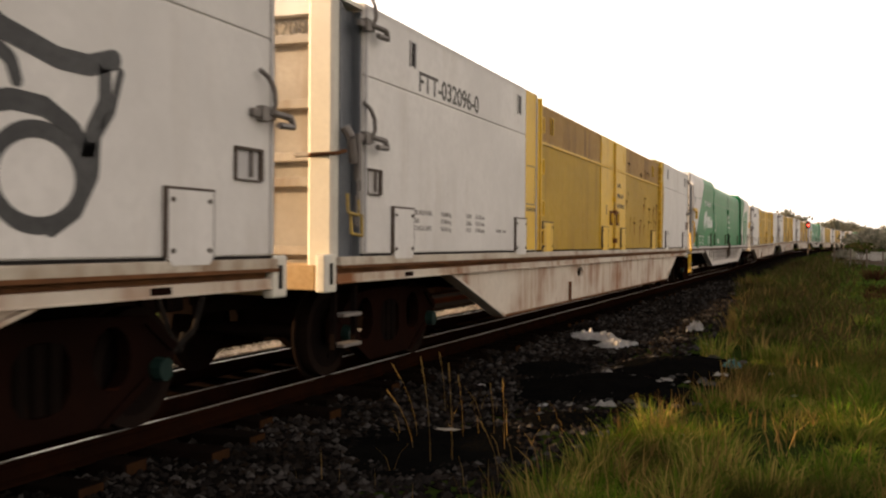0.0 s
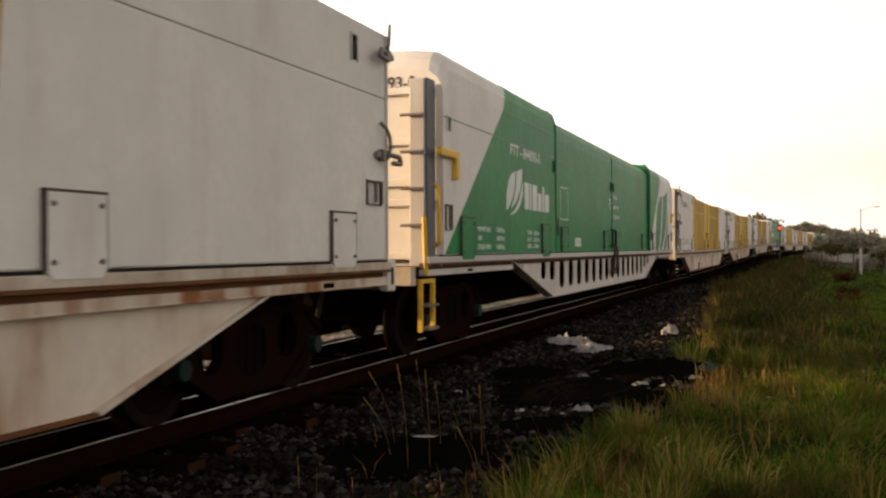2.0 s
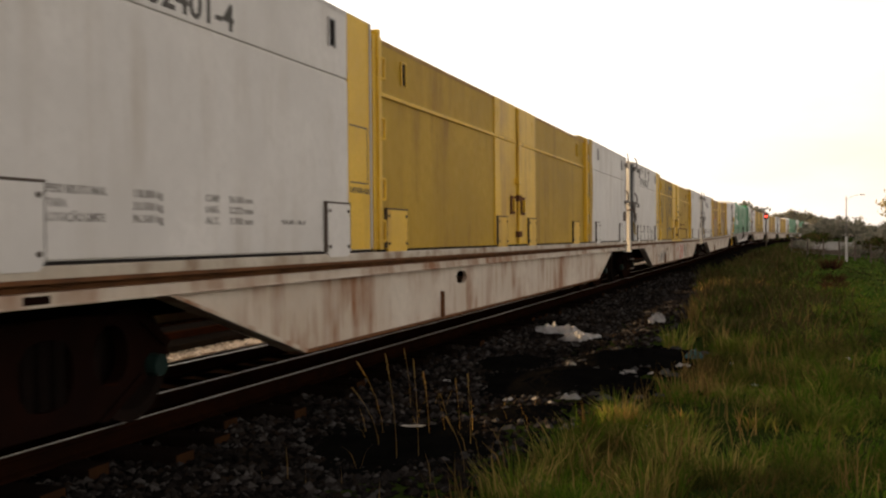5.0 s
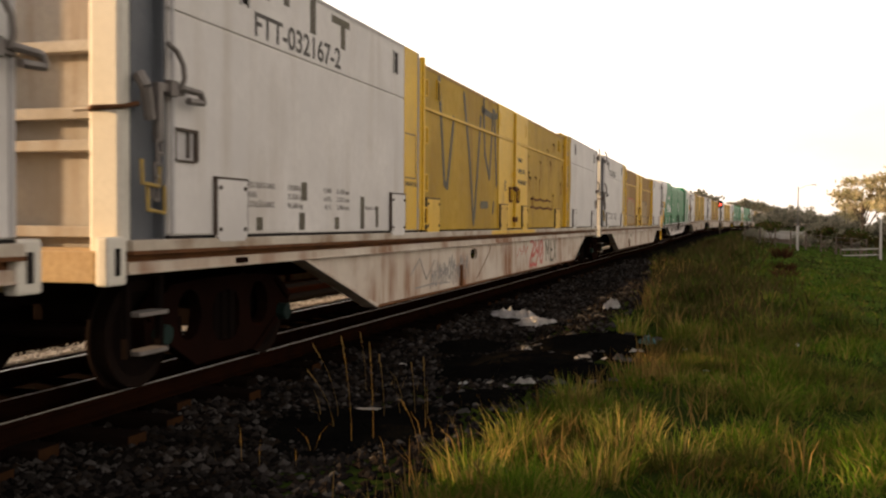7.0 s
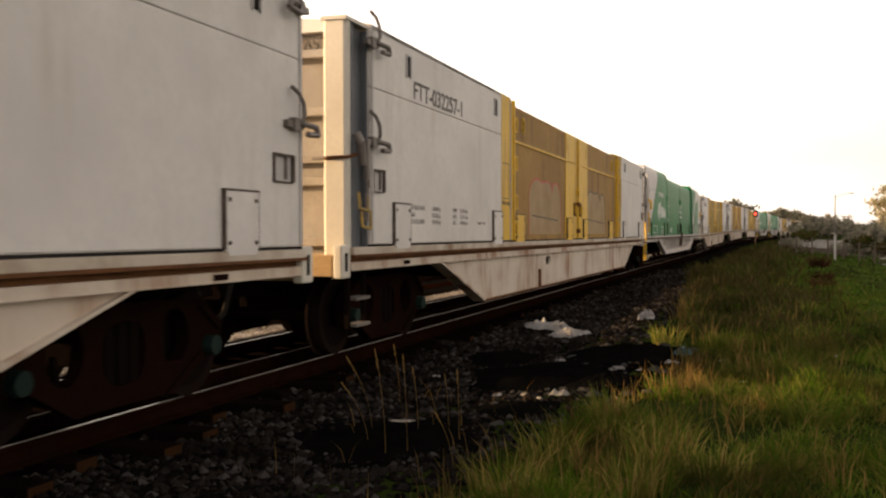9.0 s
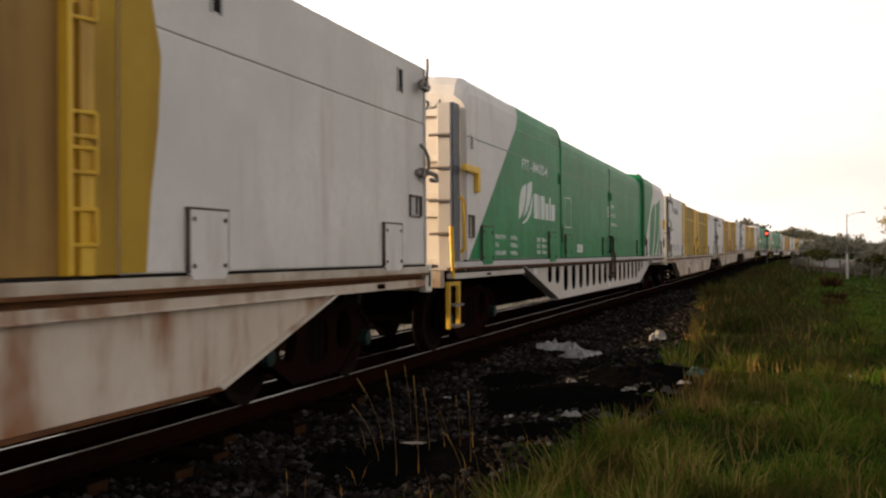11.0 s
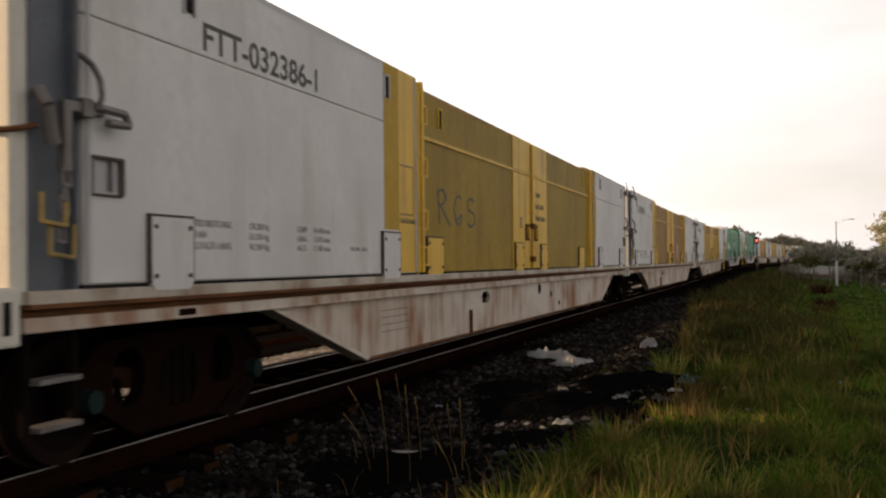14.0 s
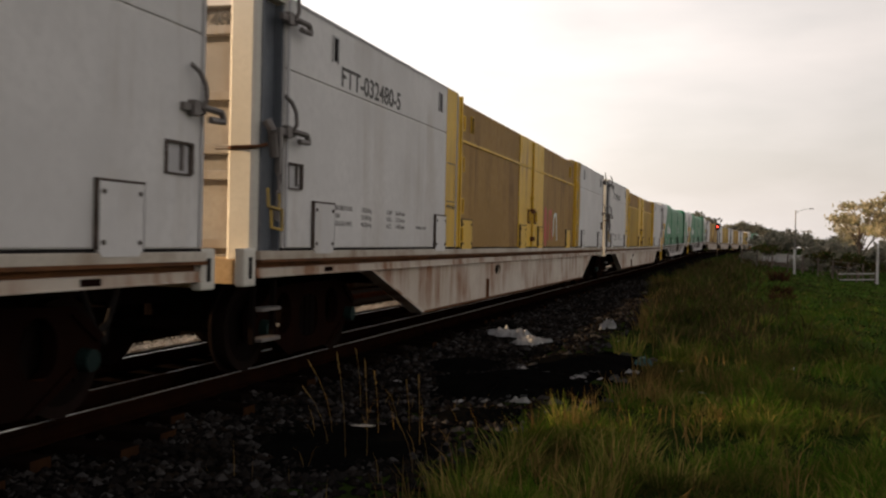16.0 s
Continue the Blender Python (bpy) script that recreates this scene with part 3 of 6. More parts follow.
def slot(wagon, y, z, x, w=0.12, h=0.24, mat=None):
    s = part("vent_slot", boxes((x + 0.001, x + 0.006, y - w / 2, y + w / 2, z - h / 2, z + h / 2)), M["black"], wagon, "dark vent slot")
    e = 0.018
    part("slot_rim", boxes((x, x + 0.02, y - w / 2 - e, y - w / 2, z - h / 2 - e, z + h / 2 + e), (x, x + 0.02, y + w / 2, y + w / 2 + e, z - h / 2 - e, z + h / 2 + e),
                           (x, x + 0.02, y - w / 2, y + w / 2, z + h / 2, z + h / 2 + e)), mat or M["white"], s)


def pocket(wagon, y0, y1, z0, z1, x, mat):
    """A framed hand pocket on a flat plate; dark bars draw its recess shade."""
    p = part("hand_pocket", boxes((x + 0.001, x + 0.004, y0, y1, z0, z1)), mat, wagon, "grimy recessed hand pocket")
    bm = boxes((x, x + 0.03, y0 - 0.012, y1 + 0.012, z1, z1 + 0.022), (x, x + 0.03, y1 - 0.03, y1 + 0.012, z0, z1))
    part("shadowed_edge", bm, M["seal"], p, "dark bars for the shade inside the pocket")
    part("pocket_lip", boxes((x, x + 0.02, y0 - 0.012, y0 + 0.008, z0 - 0.012, z1), (x, x + 0.02, y0, y1, z0 - 0.014, z0)), M["seal"], p)
    part("grip", boxes((x + 0.002, x + 0.03, y0 + (y1 - y0) * 0.55, y0 + (y1 - y0) * 0.62, z0 + 0.02, z1)), M["handle"], p)


def hinge_loop(wagon, y, z, x, mat):
    bm = rods([(x, y - 0.09, z + 0.11), (x + 0.05, y + 0.07, z + 0.11), (x + 0.05, y + 0.07, z - 0.11), (x, y - 0.09, z - 0.11)], 0.016, 6)
    part("hinge_loop", bm, mat, wagon)


def latch(wagon, y, z, x, flip=1):
    bm = boxes((x, x + 0.05, y - 0.16, y + 0.16, z - 0.035, z + 0.03), (x, x + 0.07, y - 0.06, y + 0.04, z - 0.06, z + 0.06), bev=0.008)
    l = part("latch", bm, M["handle"], wagon, "worn steel door latch")
    s = flip
    bm = rods([(x + 0.05, y + s * 0.06, z + 0.02), (x + 0.1, y + s * 0.3, z + 0.0), (x + 0.1, y + s * 0.34, z - 0.07), (x + 0.1, y + s * 0.12, z - 0.08)], 0.028, 7)
    part("hook", bm, M["handle"], l)
    bm = rods([(x + 0.04, y - s * 0.07, z + 0.33), (x + 0.07, y + s * 0.01, z + 0.28), (x + 0.09, y + s * 0.065, z + 0.19), (x + 0.09, y + s * 0.085, z + 0.08), (x + 0.06, y + s * 0.07, z)], 0.02, 7)
    part("lever", bm, M["handle"], l)


def curved_roof(wagon, y0, y1, z, rise, w, mat, label, drop=0.05):
    sec = []
    for i in range(13):
        u = -1 + i / 6
        sec.append((u * w, z + rise * (1 - abs(u) ** 2.6)))
    bm = bmesh.new()
    loops = []
    for y in (y0, y1):
        loops.append([bm.verts.new((x, y, zz)) for x, zz in sec] + [bm.verts.new((w, y, z - drop)), bm.verts.new((-w, y, z - drop))])
    n = len(loops[0])
    for i in range(n):
        j = (i + 1) % n
        bm.faces.new((loops[0][i], loops[0][j], loops[1][j], loops[1][i]))
    bm.faces.new(loops[0])
    bm.faces.new(loops[1][::-1])
    bmesh.ops.recalc_face_normals(bm, faces=bm.faces[:])
    return part("roof", bm, mat, wagon, label)


LEN, LEN_G = 24.8, 25.02          # side panels run from 0 to here along the two kinds of wagon
S = 1.616            # half width


def underframe(wagon, mat, strip_mat, web_z=1.03, LEN=24.8, up=0.0, floor="rusty", brackets=True):
    part("floor", boxes((-1.5, 1.5, -0.62, LEN + 0.1, 1.06, 1.2)), M[floor], wagon, "rusty steel floor plate")
    for sx in (-1, 1):
        part("side_sill", boxes((sx * 1.53, sx * 1.64, -0.5, LEN + 0.05, 1.19 + up, 1.275 + up), bev=0.012), strip_mat, wagon, "scuffed pale side sill")
        part("sill_lip", boxes((sx * 1.5, sx * 1.645, -0.5, LEN + 0.05, 1.17 + up, 1.198 + up)), M["rust_edge"], wagon, "rusty lower edge of the sill")
        # dark strip: grime together with the recess's shade, both in the colour
        part("sill_recess", boxes((sx * 1.5, sx * 1.555, -0.5, LEN + 0.05, 1.118 + up, 1.169 + up)), M["rust_edge"] if web_z < 1.1 else M["seal"], wagon, "recess under the sill, dark with grime and painted shade")
        for y0, y1 in ([(-0.5, LEN + 0.05)] if web_z < 1.1 else [(-0.5, 3.32), (21.18, LEN + 0.05)]):
            part("sill_web", boxes((sx * 1.5, sx * 1.6, y0, y1, min(web_z, 1.09), 1.117 + up), (sx * 1.5, sx * 1.615, y0, y1, min(web_z, 1.09), min(web_z, 1.09) + 0.016), bev=0.005), mat, wagon)
        for y in (1.05, LEN - 1.5):
            part("web_pocket", boxes((sx * 1.601, sx * 1.604, y, y + 0.22, min(web_z, 1.09) + 0.02, 1.1 + up)), M["rust_brown"], wagon, "dark pocket in the lower sill")
    for y in (-0.75, LEN + 0.02):
        part("end_beam", boxes((-1.5, 1.5, y, y + 0.16, 0.98, 1.2), bev=0.01), M["rusty"] if brackets else M["sill"], wagon, "stained end beam")
        for sx in (-1, 1) if brackets else ():
            bm = boxes((sx * 1.52, sx * 1.62, y - 0.02, y + 0.2, 0.96, 1.3), bev=0.02)
            c = part("corner_bracket", bm, M["cream"], wagon, "pale corner bracket")
            part("bracket_slot", boxes((sx * 1.621, sx * 1.625, y + 0.06, y + 0.12, 1.03, 1.22)), M["black"], c)
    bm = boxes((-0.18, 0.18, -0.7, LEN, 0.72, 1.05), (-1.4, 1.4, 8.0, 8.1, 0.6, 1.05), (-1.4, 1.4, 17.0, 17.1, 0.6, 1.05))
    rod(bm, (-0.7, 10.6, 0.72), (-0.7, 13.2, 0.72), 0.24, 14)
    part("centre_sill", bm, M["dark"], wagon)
    coupler(wagon, -0.75, -1)
    coupler(wagon, LEN + 0.18, 1)


def step_ladder(wagon, y, mat, x=1.5):
    bm = prism(bmesh.new(), [(y, 0.42), (y + 0.05, 0.42), (y + 0.05, 1.0), (y + 0.42, 1.0), (y + 0.42, 0.42), (y + 0.47, 0.42), (y + 0.47, 1.05), (y, 1.05)], x, x + 0.05)
    l = part("step_ladder", bm, mat, wagon, "corner step ladder")
    for z in (0.44, 0.72):
        part("tread", boxes((x - 0.02, x + 0.12, y + 0.05, y + 0.42, z, z + 0.03)), M["handle"], l)


def end_wall(wagon, y, d, mat, number=None):
    """A ribbed end; d is the way it faces along the wagon."""
    w = part("end_wall", boxes((-1.56, 1.56, min(y, y - d * 0.06), max(y, y - d * 0.06), 1.2, 3.66)), mat, wagon, "ribbed pale end wall")
    for z in (1.28, 1.95, 2.2, 2.72, 3.36):
        part("rib", boxes((-1.5, 1.3, min(y, y + d * 0.12), max(y, y + d * 0.12), z, z + 0.09), bev=0.012), mat, w)


def upright(sec, z0, z1):
    """An upright with the plan outline sec, (x, y) corners."""
    bm = bmesh.new()
    a = [bm.verts.new((x, y, z0)) for x, y in sec]
    b = [bm.verts.new((x, y, z1)) for x, y in sec]
    bm.faces.new(a)
    bm.faces.new(b[::-1])
    for i in range(len(sec)):
        j = (i + 1) % len(sec)
        bm.faces.new((a[i], b[i], b[j], a[j]))
    bmesh.ops.recalc_face_normals(bm, faces=bm.faces[:])
    return bm


def upright_channel(y0, y1, z0, z1, x0, x1, t=0.03):
    """A U-shaped upright, open to the outside."""
    sec = [(x0, y0), (x1, y0), (x1, y0 + t), (x0 + 0.012, y0 + t), (x0 + 0.012, y1 - t), (x1 - 0.012, y1 - t), (x1 - 0.012, y1), (x0, y1)]
    return upright(sec, z0, z1)


def wagon_a(name="freight_wagon"):
    """Long flat-sided wagon: white outer doors at both ends and two yellow inner doors between them."""
    e = new(name)
    underframe(e, M["belly"], M["sill"])
    # fish-bellied side girders
    for sx in (-1, 1):
        bm = bmesh.new()
        x0, x1 = sx * 1.5, sx * 1.55
        zt, zb = 1.03, 0.4
        prism(bm, [(2.5, zt), (4.6, zb), (9.0, zb), (9.0, zt)], x0, x1)
        holed_cell(bm, [(9.0, zb), (9.8, zb), (9.8, zt), (9.0, zt)], 9.4, 0.88, 0.24, 0.09, x0, x1, 2.6)
        prism(bm, [(9.8, zt), (9.8, zb), (20.2, zb), (22.3, zt)], x0, x1)
        bmesh.ops.remove_doubles(bm, verts=bm.verts[:], dist=0.0005)
        g = part("side_girder", bm, M["belly"], e, "rust-streaked pale side girder")
        part("bottom_flange", boxes((sx * 1.42, sx * 1.6, 4.6, 20.2, zb - 0.025, zb), (sx * 1.42, sx * 1.6, 8.5, 8.52, zb, zt - 0.3)), M["rust_edge"], g, "rusty bottom flange")
        part("flange_slope", prism(bmesh.new(), [(2.46, zt), (4.58, zb - 0.02), (4.62, zb + 0.01), (2.54, zt)], sx * 1.42, sx * 1.6), M["belly"], g)
        part("flange_slope", prism(bmesh.new(), [(22.34, zt), (20.22, zb - 0.02), (20.18, zb + 0.01), (22.26, zt)], sx * 1.42, sx * 1.6), M["belly"], g)
    # white outer doors
    for y0, y1 in ((0.0, 6.1), (18.95, LEN)):
        bm = boxes((1.54, S, y0, y1, 1.305, 2.995), (1.54, S, y0, y1, 3.012, 3.69), bev=0.012)
        box(bm, 1.53, 1.6, y0 + 0.02, y1 - 0.02, 1.28, 3.68)
        d = part("outer_door", bm, M["white"], e, "white outer sliding door with light scuffs")
        part("door_seal", boxes((1.56, 1.612, y0, y1, 1.277, 1.3)), M["black"], d)
        for yy in ((y0 + 0.012, y1 - 0.06) if y0 < 1 else (y1 - 0.06,)):
            part("edge_trim", boxes((S - 0.01, S + 0.018, yy, yy + 0.04, 1.31, 3.68), bev=0.005), M["grey_white"], d)
            part("trim_gap", boxes((S - 0.01, S + 0.005, yy + 0.041, yy + 0.052, 1.31, 3.68)), M["seal"], d)
        curved_roof(e, y0, y1, 3.69, 0.13, S, M["white"], "white cambered roof end")
    # yellow inner doors
    for y0, y1 in ((6.4, 12.3), (12.36, 18.75)):
        d = part("inner_door", boxes((1.5, 1.575, y0, y1, 1.3, 2.985), bev=0.008), M["yellow"], e, "faded yellow inner door, stained and chipped")
        part("upper_panel", boxes((1.5, 1.572, y0, y1, 2.99, 3.61), bev=0.012), M["ochre"], d, "brown-stained upper panel")
        part("waist_rail", boxes((1.57, 1.6, y0 + 0.05, y1, 2.975, 3.02), bev=0.008), M["bright_yellow"], d)
        part("door_seal", boxes((1.54, 1.585, y0, y1, 1.275, 1.297)), M["black"], d)
    curved_roof(e, 6.1, 18.95, 3.6, 0.13, 1.575, M["ochre"], "grimy ochre middle roof")
    bm = bmesh.new()
    prism(bm, [(17.4, 3.595), (18.95, 3.595), (18.95, 3.69), (18.0, 3.68)], -1.55, 1.57)
    part("roof_ramp", bm, M["yellow"], e)
    # yellow edge bands, posts and locks
    part("edge_band", boxes((S - 0.01, S + 0.004, 5.5, 6.1, 1.31, 3.68)), M["bright_yellow"], e, "yellow painted door edge")
    x = S + 0.005
    part("painted_box", boxes((x, x + 0.001, 5.53, 5.98, 2.56, 2.575), (x, x + 0.001, 5.53, 5.98, 1.985, 2.0), (x, x + 0.001, 5.965, 5.98, 2.0, 2.56)), M["letters_dark"], e, "thin painted notice frame")
    lettering("CARTAZES AQUI", 0.075, x, 5.52, 1.89, M["letters_dark"], e, width=0.5)
    part("overspray", prism(bmesh.new(), [(18.95, 1.31), (19.22, 1.31), (19.27, 1.8), (19.36, 2.3), (19.4, 2.8), (19.28, 3.25), (19.38, 3.68), (18.95, 3.68)], S - 0.01, S + 0.003), M["yellow"], e, "yellow overspray on the door edge")
    p = part("door_post", boxes((1.53, 1.63, 6.12, 6.38, 1.3, 3.6), (1.53, 1.66, 6.21, 6.28, 1.3, 3.66), bev=0.012), M["bright_yellow"], e, "bright yellow door post")
    for z in (3.25, 2.6, 1.95, 1.5):
        hinge_loop(e, 6.27, z, 1.62, M["bright_yellow"])
    part("door_post", boxes((1.53, 1.625, 18.56, 18.69, 1.3, 3.66), bev=0.01), M["bright_yellow"], e, "bright yellow door post")
    part("door_stop", boxes((1.53, 1.65, 18.42, 18.47, 1.3, 3.55), bev=0.01), M["bright_yellow"], e, "narrow yellow door stop")
    part("post_infill", boxes((1.53, 1.6, 18.69, 18.95, 1.3, 3.6), bev=0.01), M["yellow"], e)
    for z in (3.4, 3.0, 2.2, 2.05, 1.6):
        hinge_loop(e, 18.6, z, 1.6, M["bright_yellow"])
    for y0, y1 in ((11.0, 12.3), (12.36, 13.7)):
        part("lock_band", boxes((1.576, 1.592, y0, y1, 1.305, 2.97), (1.576, 1.592, y0, y1, 3.025, 3.6), bev=0.004), M["bright_yellow"], e, "bright yellow band beside the lock")
    bm = rods([(1.62, 12.33, 1.32), (1.62, 12.33, 3.55)], 0.02)
    l = part("lock_bar", bm, M["bright_yellow"], e, "upright lock bar")
    for z in (1.42, 2.02, 2.3):
        part("lock_block", boxes((1.59, 1.66, 12.23, 12.43, z, z + 0.1), bev=0.012), M["bright_yellow"] if z > 2.2 else M["rust_edge"], l)
    for y in (11.88, 12.56):
        part("lock_plate", boxes((1.59, 1.61, y, y + 0.26, 1.8, 2.1)), M["rust_edge"], l, "rusty lock plate")
        part("lock_handle", boxes((1.61, 1.65, y + 0.1, y + 0.15, 1.85, 2.05)), M["bright_yellow"], l)
    # hatches along the foot of the doors
    for y in (0.66, 4.95, 19.7, 23.42):
        hatch(e, y, y + 0.52, 1.245, 1.76, S, M["white"])
    for y, y1 in ((6.55, 7.18), (11.07, 11.63), (13.06, 13.6), (17.1, 17.78)):
        hatch(e, y, y1, 1.262, 1.74, 1.592 if 11 < y < 14 else 1.576, M["bright_yellow"])
    for y in (1.17, 5.13, 20.1, 23.95):
        slot(e, y, 3.41, S, mat=M["grey_white"])
    for y in (7.14, 11.12, 13.48, 17.65):
        slot(e, y, 3.32, 1.576, mat=M["bright_yellow"])
    pocket(e, 0.06, 0.36, 1.88, 2.1, S, M["grey_white"])
    pocket(e, 24.25, 24.6, 1.88, 2.1, S, M["grey_white"])
    latch(e, -0.02, 3.47, S)
    latch(e, -0.02, 2.4, S)
    latch(e, 24.72, 3.47, S, -1)
    latch(e, 24.6, 2.4, S, 1)
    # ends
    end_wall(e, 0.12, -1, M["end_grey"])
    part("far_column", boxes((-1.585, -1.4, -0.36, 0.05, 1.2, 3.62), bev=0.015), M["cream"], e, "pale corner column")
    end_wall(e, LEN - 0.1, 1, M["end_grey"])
    part("back_wall", boxes((-S, -1.56, 0.0, LEN, 1.28, 3.6)), M["white"], e)
    c = part("corner_column", upright([(1.33, -0.56), (1.35, -0.575), (1.555, -0.575), (1.585, -0.545), (1.585, -0.46), (1.5, -0.46), (1.5, 0.0), (1.33, 0.0)], 1.2, 3.62), M["cream"], e, "pale chamfered corner column")
    part("column_channel", upright_channel(-0.458, -0.02, 1.2, 3.6, 1.502, 1.6), M["steel_blue"], c, "blue-grey column channel")
    part("column_cap", boxes((1.31, 1.6, -0.6, 0.01, 3.62, 3.66)), M["cream"], c)
    part("chain_bar", boxes((1.64, 1.7, -0.27, -0.2, 1.98, 2.42), bev=0.015), M["handle"], c, "hanging flat lock bar")
    part("chain_bar", rods([(1.64, -0.44, 2.46), (1.69, -0.42, 2.36), (1.68, -0.35, 2.14)], 0.045, 8), M["handle"], c, "thick worn lock link")
    for k in range(5):
        y, z = -0.245 - 0.012 * k, 2.0 - 0.085 * k
        d = 0.012 if k % 2 else 0.03
        part("chain_link", rods([(1.68, y - d, z), (1.69, y - d, z - 0.1), (1.69, y + d, z - 0.1), (1.68, y + d, z), (1.68, y - d, z)], 0.013, 6), M["handle"], c)
    for y, z in ((-0.36, 1.68), (-0.29, 1.49)):
        bm = rods([(1.66, y - 0.07, z + 0.17), (1.68, y - 0.09, z), (1.7, y + 0.09, z - 0.02), (1.68, y + 0.12, z + 0.18)], 0.015, 6)
        part("yellow_grip", bm, M["worn_yellow"], c, "worn yellow grab handle")
    part("strap", rods([(1.37, -0.62, 2.19), (1.4, -0.63, 2.2), (1.6, -0.56, 2.21), (1.66, -0.46, 2.24)], 0.018, 6), M["rust_edge"], c, "rusty strap round the column")
    bm = rods([(1.2, -0.56, 2.2), (1.45, -0.6, 2.2)], 0.02)
    part("grab_bar", bm, M["handle"], c)
    step_ladder(e, -0.45, M["dark"])
    bogie(e, 1.83)
    bogie(e, LEN - 1.9)
    return e


def wagon_g(name="freight_wagon"):
    """Green wagon with rounded roof edges, pale livery ends and a pierced side girder."""
    e = new(name)
    # floor near black, in place of shade behind the girder holes
    underframe(e, M["belly_clean"], M["grey_white"], 1.2, LEN_G, 0.045, "rust_brown", False)
    # dark block added so that the girder holes look dark
    part("inner_beam", boxes((-0.5, 0.6, 4.5, 20.5, 0.45, 1.19)), M["dark"], e)
    zt, zb = 1.225, 0.55
    wins = [5.53, 6.21] + [7.02 + 0.812 * k for k in range(14)] + [18.3, 18.97]
    for sx in (-1, 1):
        bm = bmesh.new()
        x0, x1 = sx * 1.53, sx * 1.55
        lo = lambda y: max(zb, zt - (y - 3.3) * (zt - zb) / 2.85) if y < 12 else max(zb, zt - (21.2 - y) * (zt - zb) / 3.1)
        edges = [wins[0] - 0.33] + [(p + q) / 2 for p, q in zip(wins, wins[1:])] + [wins[-1] + 0.33]
        prism(bm, [(3.3, zt), (edges[0], lo(edges[0])), (edges[0], zt)], x0, x1)
        prism(bm, [(21.2, zt), (edges[-1], zt), (edges[-1], lo(edges[-1]))], x0, x1)
        for y, a, b in zip(wins, edges, edges[1:]):
            mid = (a + b) / 2
            q = [(a, lo(a)), (b, lo(b)), (b, zt), (a, zt)]
            if a < 6.15 < b:
                q = [(a, lo(a)), (6.15, zb), (b, zb), (b, zt), (a, zt)]
            if a < 18.1 < b:
                q = [(a, zb), (18.1, zb), (b, lo(b)), (b, zt), (a, zt)]
            room = zt - max(lo(a), lo(b))
            h = min(0.275, room * 0.42) if 6.5 < y < 18 else min(0.19, room * 0.38)
            holed_cell(bm, q, y, zt - 0.02 - h, min(0.24, h * 1.12), h, x0, x1, 3.0)
        bmesh.ops.remove_doubles(bm, verts=bm.verts[:], dist=0.0005)
        g = part("side_girder", bm, M["belly_clean"], e, "pale side girder pierced by oval holes")
        part("bottom_flange", boxes((sx * 1.42, sx * 1.6, 6.15, 18.1, zb - 0.03, zb)), M["belly_clean"], g)
        part("flange_slope", prism(bmesh.new(), [(3.26, zt), (6.13, zb - 0.028), (6.17, zb + 0.005), (3.34, zt)], sx * 1.42, sx * 1.6), M["belly_clean"], g)
        part("flange_slope", prism(bmesh.new(), [(21.24, zt), (18.12, zb - 0.028), (18.08, zb + 0.005), (21.16, zt)], sx * 1.42, sx * 1.6), M["belly_clean"], g)
    # body sections: outer, inner, inner, outer
    def shell(y0, y1, w, z, mat, label):
        k = 1.0 if w == S else 0.0
        prof = [(w, 1.34), (w, 3.46 + 0.03 * k), (w - 0.02 + 0.008 * k, 3.63 + 0.065 * k), (w - 0.09 + 0.02 * k, 3.765 + 0.09 * k), (w - 0.22 + 0.03 * k, 3.85 + 0.1 * k), (w - 0.5, z + 0.06 + 0.1 * k), (0, z + 0.1 + 0.1 * k)]
        prof = prof + [(-x, zz) for x, zz in prof[-2::-1]]
        # the outer ends round down at the top
        cuts = [(y0, 0.0), (y1, 0.0)]
        if y0 < 1:
            cuts = [(y0, 0.3), (y0 + 0.06, 0.16), (y0 + 0.18, 0.05), (y0 + 0.36, 0.0), (y1, 0.0)]
        if y1 > 24.9:
            cuts = [(y0, 0.0), (y1 - 0.36, 0.0), (y1 - 0.18, 0.05), (y1 - 0.06, 0.16), (y1, 0.3)]
        bm = bmesh.new()
        loops = [[bm.verts.new((x, y, zz - d * min(1.0, max(0.0, (zz - 3.4) / 0.35)))) for x, zz in prof] for y, d in cuts]
        for a, b in zip(loops, loops[1:]):
            for i in range(len(prof) - 1):
                bm.faces.new((a[i], b[i], b[i + 1], a[i + 1]))
        bm.faces.new(loops[0])
        bm.faces.new(loops[-1][::-1])
        bmesh.ops.recalc_face_normals(bm, faces=bm.faces[:])
        o = part("body_section", bm, mat, e, label)
        part("door_seal", boxes((w - 0.06, w - 0.004, y0, y1, 1.322, 1.34)), M["black"], o)
        part("roof_seam", boxes((w, w + 0.006, y0, y1, 3.06, 3.074)), M["dark_green"], o)
        return o
    near = shell(0.05, 6.25, S, 3.83, M["white"], "pale end section with slanting green livery")
    shell(6.25, 12.42, 1.575, 3.8, M["green"], "glossy green sliding door section")
    shell(12.46, 18.8, 1.575, 3.8, M["green"], "glossy green sliding door section")
    far = shell(18.8, LEN_G, S, 3.83, M["white"], "pale end section with green leaf livery")
    # livery, 3 mm proud
    part("green_livery", prism(bmesh.new(), [(0.1, 1.345), (6.24, 1.345), (6.24, 3.49), (2.74, 3.49)], S, S + 0.003), M["green"], near, "green painted field")
    prof = [(S + 0.003, 3.49), (S - 0.009, 3.697), (S - 0.067, 3.857), (S - 0.187, 3.953), (S - 0.5, 3.993)]

    def roof_livery(parent, y_lo, y_hi, fixed):
        bm = bmesh.new()
        n = len(prof)
